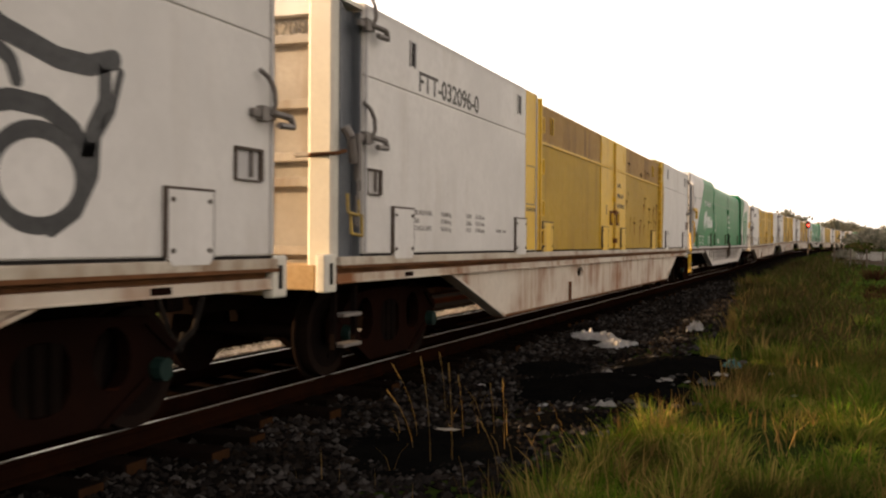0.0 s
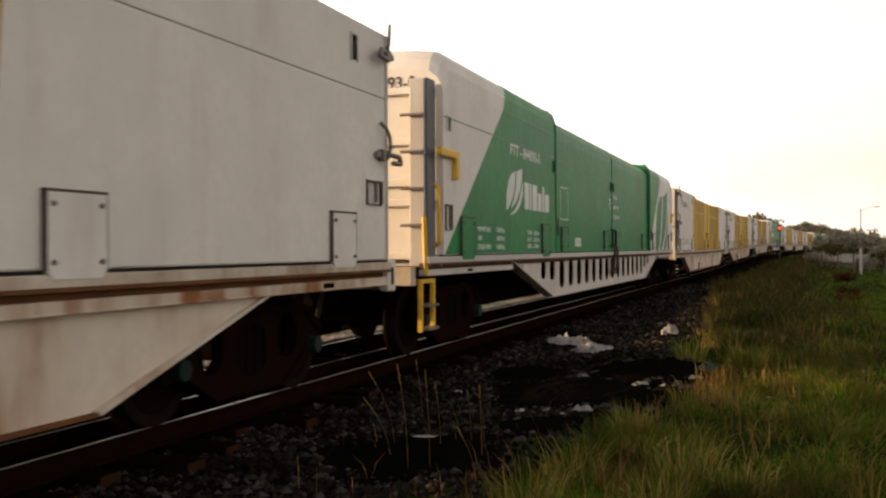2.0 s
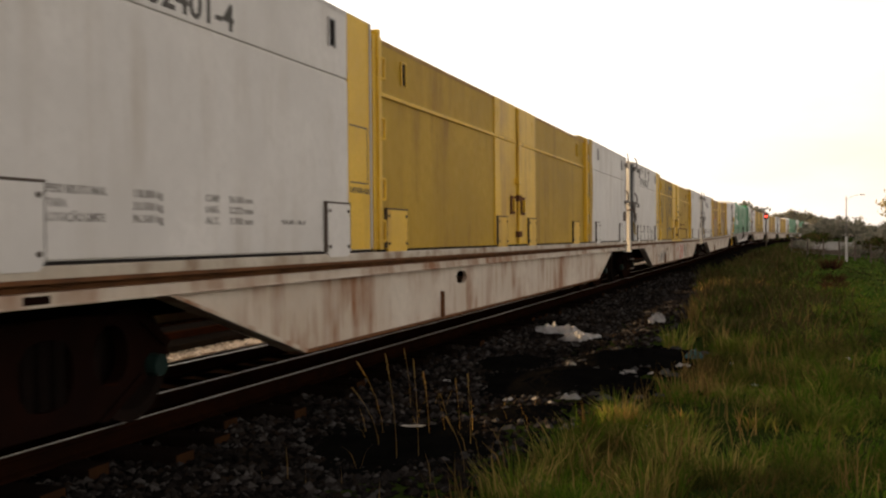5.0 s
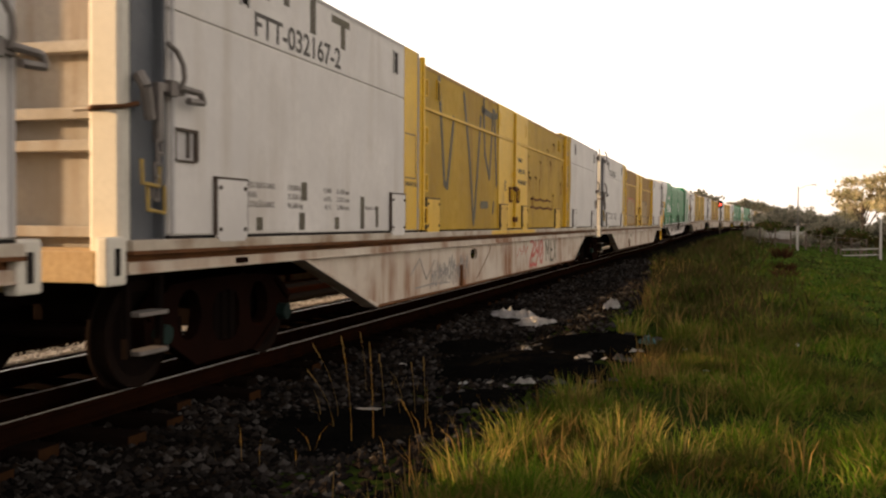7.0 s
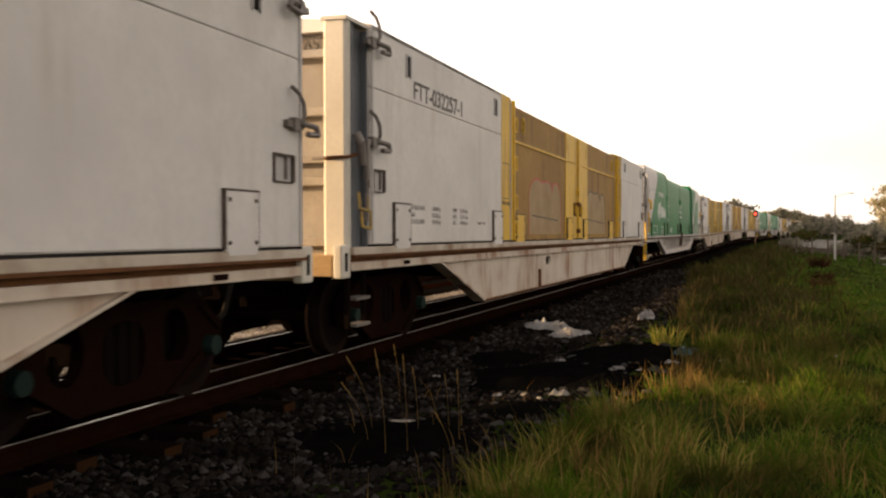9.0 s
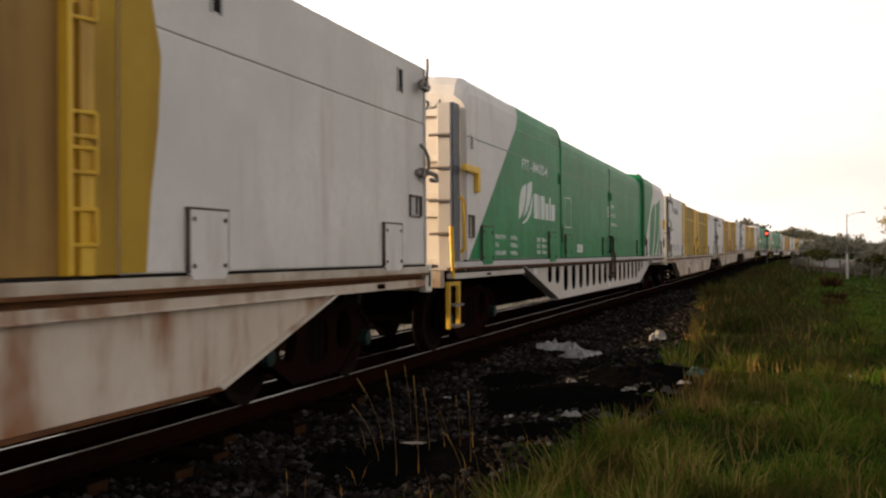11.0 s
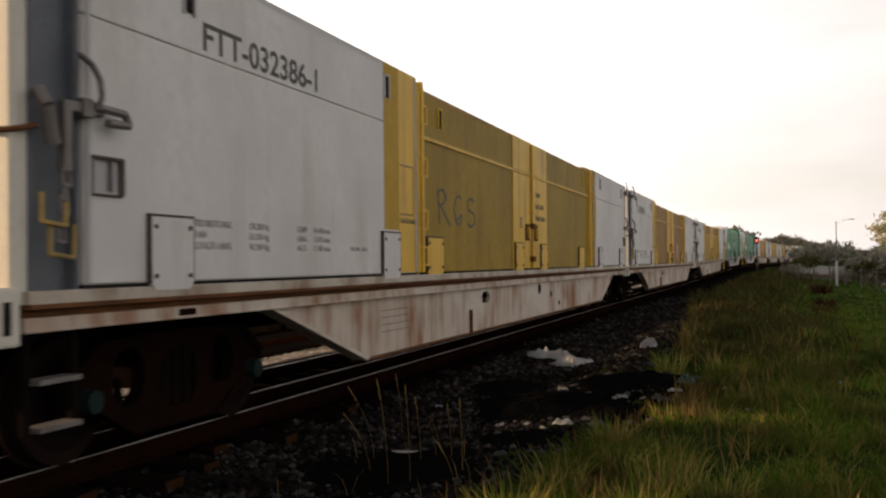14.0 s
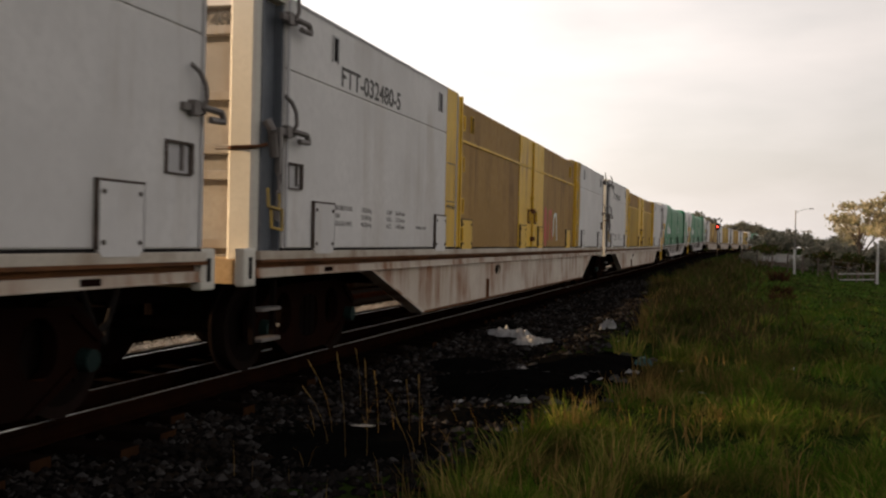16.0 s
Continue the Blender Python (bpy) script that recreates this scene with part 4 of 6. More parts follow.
        a = [bm.verts.new((x, y_lo + (y_hi - y_lo) * i / (n - 1), z + 0.002)) for i, (x, z) in enumerate(prof)]
        b = [bm.verts.new((x, fixed, z + 0.002)) for x, z in prof]
        for i in range(n - 1):
            bm.faces.new((a[i], b[i], b[i + 1], a[i + 1]))
        part("green_livery", bm, M["green"], parent)
    roof_livery(near, 2.74, 3.28, 6.24)
    part("green_livery", prism(bmesh.new(), [(18.82, 1.345), (18.88, 1.345), (21.4, 3.49), (18.82, 3.49)], S, S + 0.003), M["green"], far, "green painted field")
    roof_livery(far, 21.4, 21.87, 18.82)
    for pts in ([(20.36, 1.36), (20.42, 1.85), (20.55, 2.32), (20.73, 2.63), (21.0, 2.86), (21.3, 3.01), (21.57, 3.09), (22.05, 3.16), (22.04, 2.9), (21.96, 2.56), (21.83, 2.22), (21.62, 1.88), (21.38, 1.6), (21.11, 1.36)],
                [(21.5, 1.36), (21.89, 1.81), (22.12, 2.29), (22.25, 2.69), (22.34, 3.18), (22.63, 3.2), (23.09, 3.28), (23.52, 3.43), (23.52, 3.09), (23.43, 2.63), (23.16, 2.21), (22.77, 1.85), (22.34, 1.57), (21.93, 1.36)],
                [(22.46, 1.36), (22.95, 1.72), (23.31, 2.12), (23.53, 2.44), (23.69, 2.71), (23.64, 2.3), (23.51, 1.88), (23.29, 1.58), (23.11, 1.36)]):
        part("leaf_shape", prism(bmesh.new(), pts, S, S + 0.003), M["green"], far, "large painted green leaf half")
    # white leaf sign and six plain blocks in place of the name
    for pts in ([(2.9, 1.99), (2.9, 2.23), (3.0, 2.44), (3.15, 2.56), (3.41, 2.63), (3.39, 2.43), (3.29, 2.25), (3.12, 2.1)],
                [(3.13, 2.03), (3.31, 2.17), (3.43, 2.37), (3.49, 2.63), (3.84, 2.7), (3.8, 2.5), (3.67, 2.32), (3.43, 2.14)],
                [(3.09, 1.94), (3.38, 2.02), (3.64, 2.19), (3.87, 2.48), (3.86, 2.3), (3.72, 2.12), (3.48, 2.0), (3.24, 1.94)]):
        part("leaf_sign", prism(bmesh.new(), pts, S + 0.003, S + 0.006), M["letters_white"], near, "white leaf-shaped sign")
    for y0, y1, z1 in ((3.96, 4.24, 2.49), (4.29, 4.41, 2.48), (4.48, 4.8, 2.48), (4.86, 5.1, 2.36), (5.17, 5.3, 2.48), (5.36, 5.66, 2.36)):
        part("name_block", prism(bmesh.new(), [(y0, 2.05), (y1, 2.05), (y1, z1), (y0, z1)], S + 0.003, S + 0.006), M["letters_white"], near, "plain white sign block")
    rows_a = [("PESO BRUTO MAX.", "130.000 kg"), ("TARA", "34.000 kg"), ("LOTAÇÃO LIMITE", "96.000 kg")]
    rows_b = [("COMP", "27.000 mm"), ("ALT", "3.800 mm"), ("LARG.", "3.200 mm")]
    for i, (a, b) in enumerate(rows_a):
        lettering(a, 0.09, S + 0.004, 1.45, 1.66 - 0.125 * i, M["letters_white"], near, width=0.62 if i != 1 else 0.2)
        lettering(b, 0.09, S + 0.004, 2.35, 1.66 - 0.125 * i, M["letters_white"], near, width=0.42)
    for i, (a, b) in enumerate(rows_b):
        lettering(a, 0.1, S + 0.004, 4.15, 1.64 - 0.11 * i, M["letters_white"], near, width=0.3)
        lettering(b, 0.1, S + 0.004, 4.55, 1.64 - 0.11 * i, M["letters_white"], near, width=0.38)
    lettering("E", 0.36, 1.576, 12.1, 2.36, M["letters_white"], e, width=0.2)
    for i, (txt, w) in enumerate((("TRAFEGAR", 0.5), ("SOMENTE COM OS", 0.75), ("MODULOS TRAVADOS", 0.9))):
        lettering(txt, 0.12, 1.576, 12.68, 2.62 - 0.24 * i, M["letters_white"], e, width=w)
    part("data_plate", boxes((1.576, 1.58, 8.08, 8.7, 1.45, 1.51), (1.576, 1.58, 8.08, 8.7, 1.52, 1.56), (1.576, 1.58, 8.08, 8.7, 1.57, 1.62)), M["letters_white"], e, "small white data plate")
    bm = boxes((1.575, 1.578, 6.8, 6.815, 1.98, 2.58), (1.575, 1.578, 7.42, 7.435, 1.98, 2.58), (1.575, 1.578, 6.8, 7.435, 2.57, 2.585), (1.575, 1.578, 6.8, 7.435, 1.96, 1.98))
    part("painted_box", bm, M["letters_white"], e)
    edge = [(S - 0.004, 1.345), (S - 0.004, 3.485), (S - 0.016, 3.69), (S - 0.074, 3.85), (S - 0.194, 3.945), (S - 0.5, 3.985), (-S + 0.5, 3.985), (-S + 0.19, 3.945), (-S + 0.004, 3.6), (-S + 0.004, 1.345)]
    bm = bmesh.new()
    ring = [[bm.verts.new((x, y, z)) for x, z in edge] for y in (18.77, 18.797)]
    bm.faces.new(ring[0])
    bm.faces.new(ring[1][::-1])
    for i in range(len(edge)):
        j = (i + 1) % len(edge)
        bm.faces.new((ring[0][i], ring[1][i], ring[1][j], ring[0][j]))
    bmesh.ops.recalc_face_normals(bm, faces=bm.faces[:])
    part("lap_plate", bm, M["green"], e, "green end plate of the lapping section")
    # ridge lips where the outer sections lap the inner ones
    for y in (6.2, 18.8):
        bm = bmesh.new()
        pts = [(1.62, y, 1.34), (1.625, y, 3.49), (1.613, y, 3.7), (1.555, y, 3.86), (1.435, y, 3.956)]
        for a, b in zip(pts, pts[1:]):
            rod(bm, a, b, 0.05 if y > 10 else 0.014, 8)
        part("ridge_lip", bm, M["dark_green"] if y > 10 else M["green"], e, "dark green rubber ridge")
    part("centre_seam", boxes((1.57, 1.582, 12.42, 12.46, 1.34, 3.6)), M["black"], e)
    for y in (0.7, 5.1):
        hatch(e, y, y + 0.55, 1.27, 1.82, S + 0.003, M["green"])
    for y in (6.8, 11.3, 12.95, 17.5):
        hatch(e, y, y + 0.55, 1.35, 1.8, 1.576, M["green"])
    for y in (19.53, 23.68):
        hatch(e, y, y + 0.54, 1.3, 1.86, S + 0.003, M["white"])
    for y, x, m in ((0.25, S, M["white"]), (6.05, S + 0.003, M["green"]), (12.28, 1.576, M["green"]), (12.6, 1.576, M["green"]), (19.05, S + 0.003, M["green"]), (24.76, S, M["white"])):
        slot(e, y, 3.0 if y < 1 or y > 24 else 2.9, x, 0.1, 0.17, m)
    for y, x, m in ((0.12, S, M["white"]), (6.3, 1.576, M["green"]), (19.15, S + 0.003, M["green"]), (24.62, S, M["white"])):
        pocket(e, y, y + 0.2, 1.66, 1.95, x, m)
    for y in (12.25, 12.66):
        part("door_handle", rods([(1.58, y, 1.45), (1.63, y, 1.5), (1.63, y, 1.82), (1.58, y, 1.86)], 0.025), M["black"], e, "black door handle")
        part("lock_arm", rods([(1.62, y + 0.05, 1.5), (1.68, y + 0.02, 1.35), (1.66, y - 0.02, 0.95), (1.6, y + 0.1, 0.8)], 0.03), M["seal"], e, "grimy lock linkage arm")
    part("lock_box", boxes((1.56, 1.66, 12.25, 12.65, 0.78, 0.86), (1.56, 1.64, 12.38, 12.52, 0.8, 1.15), bev=0.015), M["seal"], e, "grimy lock mechanism below the seam")
    part("tag_plate", boxes((1.551, 1.556, 12.3, 12.65, 0.56, 0.68)), M["white"], e)
    part("tag_plate", boxes((1.586, 1.59, 4.0, 4.3, 1.06, 1.16)), M["white"], e)
    end_wall(e, 0.1, -1, M["white"])
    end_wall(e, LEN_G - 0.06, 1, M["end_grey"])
    c = part("corner_column", boxes((1.3, 1.5, -0.3, 0.0, 1.2, 3.5), bev=0.015), M["grey_white"], e, "pale corner column")
    part("column_channel", boxes((1.5, 1.53, -0.28, 0.0, 1.2, 3.5)), M["steel_blue"], c)
    for z in (1.7, 2.15, 2.6, 3.05):
        part("rung", rods([(1.2, -0.34, z), (1.5, -0.34, z)], 0.02), M["handle"], c)
    for y0, y1, s in ((-0.2, 0.5, 1), (24.5, 25.2, -1)):
        ya = y1 if s > 0 else y0
        bm = boxes((S, S + 0.07, y0, y1, 2.56, 2.66), (S, S + 0.07, min(ya, ya - s * 0.12), max(ya, ya - s * 0.12), 2.3, 2.6), bev=0.02)
        part("yellow_hook", bm, M["bright_yellow"], e, "yellow steel door hook")
    part("grab_rail", rods([(1.6, -0.22, 2.2), (1.66, -0.24, 2.15), (1.66, -0.22, 1.5), (1.6, -0.18, 1.45)], 0.025), M["bright_yellow"], c, "yellow grab rail")
    part("grab_rail", rods([(1.56, -0.48, 1.8), (1.58, -0.48, 1.1)], 0.03), M["bright_yellow"], c)
    step_ladder(e, -0.55, M["bright_yellow"])
    bogie(e, 1.83)
    bogie(e, LEN_G - 1.76)
    return e


FRONT = Matrix(((1, 0, 0, 0), (0, 0, -1, 0), (0, 1, 0, 0), (0, 0, 0, 1)))


def numbers(wagon, text, x, y, z, size, width, mat, end=True):
    lettering(text, size, x, y, z, mat, wagon, "wagon_number", "stencilled wagon number", width)
    tail = text[-8:].strip(" -")
    lettering(tail, 0.22, 0.45, 0.045, 3.44, M["letters_dark"], wagon, "wagon_number", "stencilled wagon number", 0.8, FRONT)


def data_rows(wagon, clear=True):
    rows = [("PESO BRUTO MAX.", "130.000 kg", 0.62), ("TARA", "33.500 kg", 0.2), ("LOTAÇÃO LIMITE", "96.500 kg", 0.6)]
    rows = [(a, b, w * 0.88) for a, b, w in rows]
    for i, (a, b, w) in enumerate(rows):
        lettering(a, 0.075, S + 0.001, 1.23, 1.71 - 0.085 * i, M["letters_faint"], wagon, width=w)
        lettering(b, 0.075, S + 0.001, 2.04, 1.71 - 0.085 * i, M["letters_faint"], wagon, width=0.34)
    for i, (a, b) in enumerate((("COMP", "26.430 mm"), ("LARG.", "3.232 mm"), ("ALT.", "3.700 mm"))):
        lettering(a, 0.075, S + 0.001, 2.91, 1.71 - 0.085 * i, M["letters_faint"], wagon, width=0.2)
        lettering(b, 0.075, S + 0.001, 3.25, 1.71 - 0.085 * i, M["letters_faint"], wagon, width=0.36)
    lettering("VOLUME - 138 m³", 0.055, S + 0.001, 4.1, 1.55, M["letters_faint"], wagon, width=0.45)


LABEL_A = "long freight wagon with white outer and faded yellow inner doors"
LABEL_G = "long glossy green freight wagon with pale ends and pierced girder"
KINDS = "AAGAAAGAAAGGAAAAGAAAGA"
STARTS = {0: -18.08, 1: 8.376, 2: 34.93, 3: 61.72, 4: 88.17, 5: 114.63, 6: 141.1, 7: 167.6, 8: 193.9}
proto = dict(A=wagon_a(), G=wagon_g())
tagged(proto["A"], LABEL_A, "freight wagon", "wagons of the train")
tagged(proto["G"], LABEL_G, "freight wagon", "wagons of the train")
wagons, used = [], set()
for i, k in enumerate(KINDS):
    if k in used:
        wagons.append(copy_thing(proto[k], Matrix()))
    else:
        wagons.append(proto[k])
        used.add(k)


# ---- marks that set single wagons apart ----
def decorate():
    w = wagons
    for i, n in ((1, "FTT-032096-0"), (3, "FTT-032401-4"), (4, "FTT-032167-2"), (5, "FTT-032257-1"), (7, "FTT-032386-1"), (8, "FTT-032480-5"), (9, "FTT-032290-3")):
        numbers(w[i], n, S + 0.001, 1.35, 3.06, 0.3, 2.0, M["letters_dark"])
        data_rows(w[i])
    for i, n in ((2, "FTT - 844093-0"), (6, "FTT - 844132-4")):
        numbers(w[i], n, S + 0.004, 3.12, 2.87, 0.24, 1.9, M["letters_white"])
    def recolour(i, name, mat):
        for o in w[i].children_recursive:
            if o.name.startswith(name):
                o.material_slots[0].link = "OBJECT"
                o.material_slots[0].material = M[mat]
    for i in (0, 5, 8, 12, 14, 18):
        recolour(i, "inner_door", "ochre")
    for i in (3, 4, 7, 13):
        recolour(i, "upper_panel", "yellow")
    for o in w[1].children:
        if o.type == "MESH" and o.name.startswith(("door_post", "door_stop", "hatch")):
            ys = [c[1] for c in o.bound_box]
            if 17.0 < min(ys) and max(ys) < 18.72:
                o.location.y += 0.28
    recolour(7, "inner_door", "olive")
    recolour(7, "upper_panel", "olive")
    part("edge_band", boxes((S, S + 0.003, 5.05, 5.5, 1.8, 3.68)), M["yellow"], w[7], "yellow painted door edge")
    # black bubble letters on the white door of the first wagon
    x = S + 0.001
    k, g = M["graffiti_black"], M["graffiti_grey"]
    stroke(w[0], arc(22.3, 1.76, 0.34, 0.27, 0, 360, 30), 0.1, x, k, label="black sprayed ring")
    stroke(w[0], [(21.7, 1.95), (21.9, 2.12), (22.1, 2.17), (22.35, 2.16), (22.58, 2.05), (22.72, 1.85)], 0.12, x, k, label="black sprayed line")
    stroke(w[0], [(21.4, 2.9), (21.8, 2.65), (22.04, 2.54), (22.45, 2.45), (22.7, 2.45), (22.92, 2.52)], 0.13, x, k, label="black sprayed line")
    stroke(w[0], [(21.9, 2.5), (22.1, 2.38), (22.14, 2.28)], 0.09, x, k)
    stroke(w[0], [(22.84, 2.5), (22.84, 2.25), (22.72, 2.05), (22.68, 1.85)], 0.11, x, k)
    stroke(w[0], [(22.98, 2.45), (22.9, 2.2), (22.76, 2.02)], 0.06, x, k)
    stroke(w[0], [(22.76, 2.05), (22.74, 1.8), (22.6, 1.58), (22.4, 1.47)], 0.09, x, k)
    # rust chips on the second wagon's inner door
    rng = random.Random(9)
    for i, n in ((1, 30), (4, 18)):
        for _ in range(n):
            y, z = rng.uniform(13.3, 18.4), rng.choice((rng.uniform(2.2, 2.85), rng.uniform(2.3, 2.7), rng.uniform(1.75, 2.1), rng.uniform(3.1, 3.4)))
            L = rng.uniform(0.04, 0.32)
            stroke(w[i], [(y, z), (y + L * 0.5, z + 0.012), (y + L, z + rng.uniform(-0.03, 0.01))], rng.uniform(0.02, 0.045), 1.5765, M["rust_brown"], "paint_chip", "rusty paint chip", 0.002)
            stroke(w[i], [(y + L * 0.6, z), (y + L * 0.6, z - rng.uniform(0.03, 0.12))], 0.014, 1.5768, M["rust_brown"], "rust_run", "", 0.002)
            for f in (0.2, 0.7):
                stroke(w[i], [(y + L * f, z), (y + L * f, z - rng.uniform(0.1, 0.45))], rng.uniform(0.02, 0.06), 1.576, M["rust_stain"], "rust_run", "pale rust run", 0.001)
    # tall sprayed letters on the fifth wagon
    x = 1.5765
    for pts in ([(7.2, 3.5), (7.5, 2.0), (7.65, 1.95), (8.0, 3.0)], [(8.6, 3.45), (9.0, 2.35), (9.25, 1.4)], [(9.7, 3.2), (9.3, 1.5)], [(9.9, 3.5), (10.0, 2.6), (10.35, 2.2), (10.6, 3.4)], [(10.7, 3.4), (10.9, 2.1)], [(9.8, 3.35), (10.6, 3.3), (11.2, 3.4)], [(11.0, 3.5), (11.15, 2.3)]):
        stroke(w[4], pts, 0.115, x, g, label="grey sprayed letter stroke")
    stroke(w[4], [(9.75, 1.71), (10.2, 1.72)], 0.13, x, g)
    stroke(w[4], [(10.62, 1.6), (10.68, 1.75)], 0.1, x, g)
    for y, w_, z0, z1 in ((1.5, 0.16, 3.42, 3.62), (1.95, 0.12, 3.45, 3.66), (2.55, 0.14, 3.3, 3.66), (3.1, 0.5, 3.52, 3.6), (3.35, 0.13, 3.28, 3.55), (1.4, 0.12, 1.33, 1.45), (2.3, 0.13, 1.33, 1.5), (2.35, 0.13, 1.62, 1.8), (3.2, 0.12, 1.33, 1.46), (3.95, 0.12, 1.33, 1.7), (4.45, 0.09, 1.35, 1.6)):
        part("spray_block", boxes((S + 0.001, S + 0.003, y, y + w_, z0, z1)), g, w[4], "faded grey sprayed block")
    for z, y1 in ((1.92, 17.0), (1.74, 17.1)):
        pts = [(14.1 + 0.3 * j, z + 0.02 * math.sin(j * 2.1)) for j in range(int((y1 - 14.1) / 0.3))]
        stroke(w[4], pts, 0.05, x, M["rust_edge"], "rust_seam", "long rusty paint seam", 0.002)
    xg = 1.5505
    r = M["graffiti_red"]
    for pts in ([(14.25, 1.0), (14.5, 1.03), (14.7, 0.92), (14.5, 0.78), (14.25, 0.6), (14.2, 0.47), (14.6, 0.5), (14.95, 0.46)], [(14.85, 1.0), (14.9, 0.8), (15.1, 0.74), (15.25, 0.98)], [(15.22, 1.0), (15.15, 0.7), (14.95, 0.5)], arc(15.55, 0.75, 0.2, 0.25, 0, 360, 14), [(15.4, 0.6), (15.7, 0.92)], [(14.35, 0.72), (14.6, 0.68), (14.8, 0.74)]):
        stroke(w[4], pts, 0.08, xg, r, label="red sprayed scrawl")
    stroke(w[4], [(12.9, 0.72), (13.15, 0.9), (13.35, 0.74), (13.6, 0.92), (13.75, 0.76), (14.0, 0.9)], 0.022, xg, r)
    for pts in ([(16.1, 0.98), (16.15, 0.55)], [(16.1, 0.98), (16.35, 0.7), (16.5, 0.98), (16.55, 0.55)], [(16.75, 0.95), (16.75, 0.52), (17.05, 0.5)], [(16.75, 0.75), (17.0, 0.76)], [(17.2, 0.95), (17.5, 0.5)], [(17.5, 0.95), (17.2, 0.5)]):
        stroke(w[4], pts, 0.07, xg, g)
    stroke(w[4], [(9.6, 0.45), (9.95, 0.62), (10.3, 0.78), (10.62, 0.98)], 0.02, xg, M["rust_edge"], "weld_seam", "rusty slanting weld seam", 0.003)
    for pts in ([(6.0, 0.7), (6.4, 0.9), (6.7, 0.6), (7.1, 0.85)], [(7.3, 0.55), (7.6, 0.8), (7.9, 0.55), (8.2, 0.75), (8.6, 0.6)], [(6.2, 0.5), (7.0, 0.52), (7.9, 0.49)]):
        stroke(w[4], pts, 0.022, xg, M["letters_faint"], label="grey sprayed scrawl")
    part("sill_paint", boxes((1.64, 1.643, 10.3, 14.3, 1.2, 1.27)), M["bright_yellow"], w[4], "yellow painted stretch of sill")
    for i in (1, 4, 7):
        for j, (txt, wd) in enumerate((("TRAFEGAR", 0.42), ("SOMENTE COM OS", 0.72), ("MODULOS TRAVADOS", 0.82))):
            lettering(txt, 0.12, 1.5925, 12.7, 2.63 - 0.22 * j, M["letters_dark"], w[i], width=wd)
        lettering("E", 0.26, 1.5925, 11.5, 2.02, M["letters_dark"], w[i], width=0.15)
    rng = random.Random(31)
    for k in range(16):
        y = 6.9 + 0.13 * k
        stroke(w[4], [(y, 0.55 + rng.uniform(-0.08, 0.08)), (y + 0.1, 0.78 + rng.uniform(-0.1, 0.12)), (y + 0.17, 0.5 + rng.uniform(-0.05, 0.1))], rng.uniform(0.02, 0.045), xg, M["letters_faint"], label="faded grey sprayed scrawl")
    # outlined cloud shapes on the sixth wagon
    for y0 in (7.6, 13.6):
        pts = [(y0, 1.4)] + arc(y0 + 0.7, 2.1, 0.7, 0.35, 180, 60, 8) + arc(y0 + 1.6, 2.15, 0.5, 0.3, 120, 20, 6) + arc(y0 + 2.4, 2.1, 0.5, 0.35, 130, 0, 6) + [(y0 + 3.0, 1.4)]
        part("spray_fill", prism(bmesh.new(), pts, x - 0.003, x - 0.0003), M["wash"], w[5], "faded pale sprayed fill")
        stroke(w[5], pts, 0.035, x, M["graffiti_red"] if y0 < 10 else g, label="thin sprayed outline")
        stroke(w[5], [(y0 + 0.3, 1.75), (y0 + 2.6, 1.68)], 0.03, x, g)
    # three thin letters on the eighth wagon
    for pts in ([(7.05, 2.36), (7.1, 1.95)], [(7.05, 2.36), (7.25, 2.4), (7.4, 2.3), (7.25, 2.2), (7.1, 2.18)], [(7.15, 2.18), (7.55, 1.93)], arc(7.95, 2.15, 0.2, 0.2, 60, 300, 10), [(7.85, 2.0), (8.1, 2.1), (8.05, 1.98)], arc(8.55, 2.25, 0.17, 0.1, 40, 250, 8) + arc(8.55, 2.05, 0.2, 0.11, 80, -140, 8)):
        stroke(w[7], pts, 0.035, x, M["graffiti_black"], label="thin black sprayed letter stroke")
    for y, z, rr in ((13.15, 0.9, 0.12), (14.2, 0.77, 0.07), (14.99, 0.56, 0.06)):
        stroke(w[7], [(y - 0.03, z), (y + 0.03, z)], rr * 1.6, xg, M["black"], "girder_hole", "dark round hole in the girder", 0.002)
    for j in range(4):
        part("painted_line", boxes((1.5505, 1.552, 5.1, 5.95, 0.64 + 0.08 * j, 0.647 + 0.08 * j)), M["letters_dark"], w[7], "thin painted table line")
    # red patch and white loops on the ninth wagon
    stroke(w[8], [(14.1, 2.1), (14.15, 1.45)], 0.3, x, M["graffiti_red"], label="faded red sprayed block")
    stroke(w[8], [(14.5, 1.5), (14.6, 2.1), (14.9, 2.15), (15.0, 1.5)], 0.12, x, M["graffiti_red"])
    stroke(w[8], [(15.2, 1.6), (15.3, 2.05), (15.6, 2.1), (15.75, 1.5)], 0.1, x, M["letters_white"])


decorate()


# ---- ground ----
def hill(x, y):
    """Height of the ground: level bed under the line, a low verge beside it, a lower meadow to the right."""
    if y > CURVE_Y:
        u = x - TRACK_X - (min(y, 900) - CURVE_Y) ** 2 / (2 * CURVE_R)
    else:
        u = x - TRACK_X
    z = -0.34
    if u > 2.2:
        z = -0.34 + 0.1 * math.sin(min(1.0, (u - 2.2) / 2.4) * math.pi / 2)
    if u > 6.5:
        k = min(1.0, (u - 6.5) / 9.0)
        z = -0.24 - 0.75 * k * k * (3 - 2 * k)
    z += 0.05 * noise.noise((x * 0.4, y * 0.4, 0)) * (1 if abs(u) > 2.4 else 0)
    z += rise(y) * (1.0 if u < 5.0 else max(0.0, 1 - (u - 5.0) / 8.0))
    return z


def axis(far, near, step):
    out, v = [], 0.0
    while v < near:
        out.append(v)
        v += step
    while v < far:
        out.append(v)
        step *= 1.25
        v += step
    return out + [far]


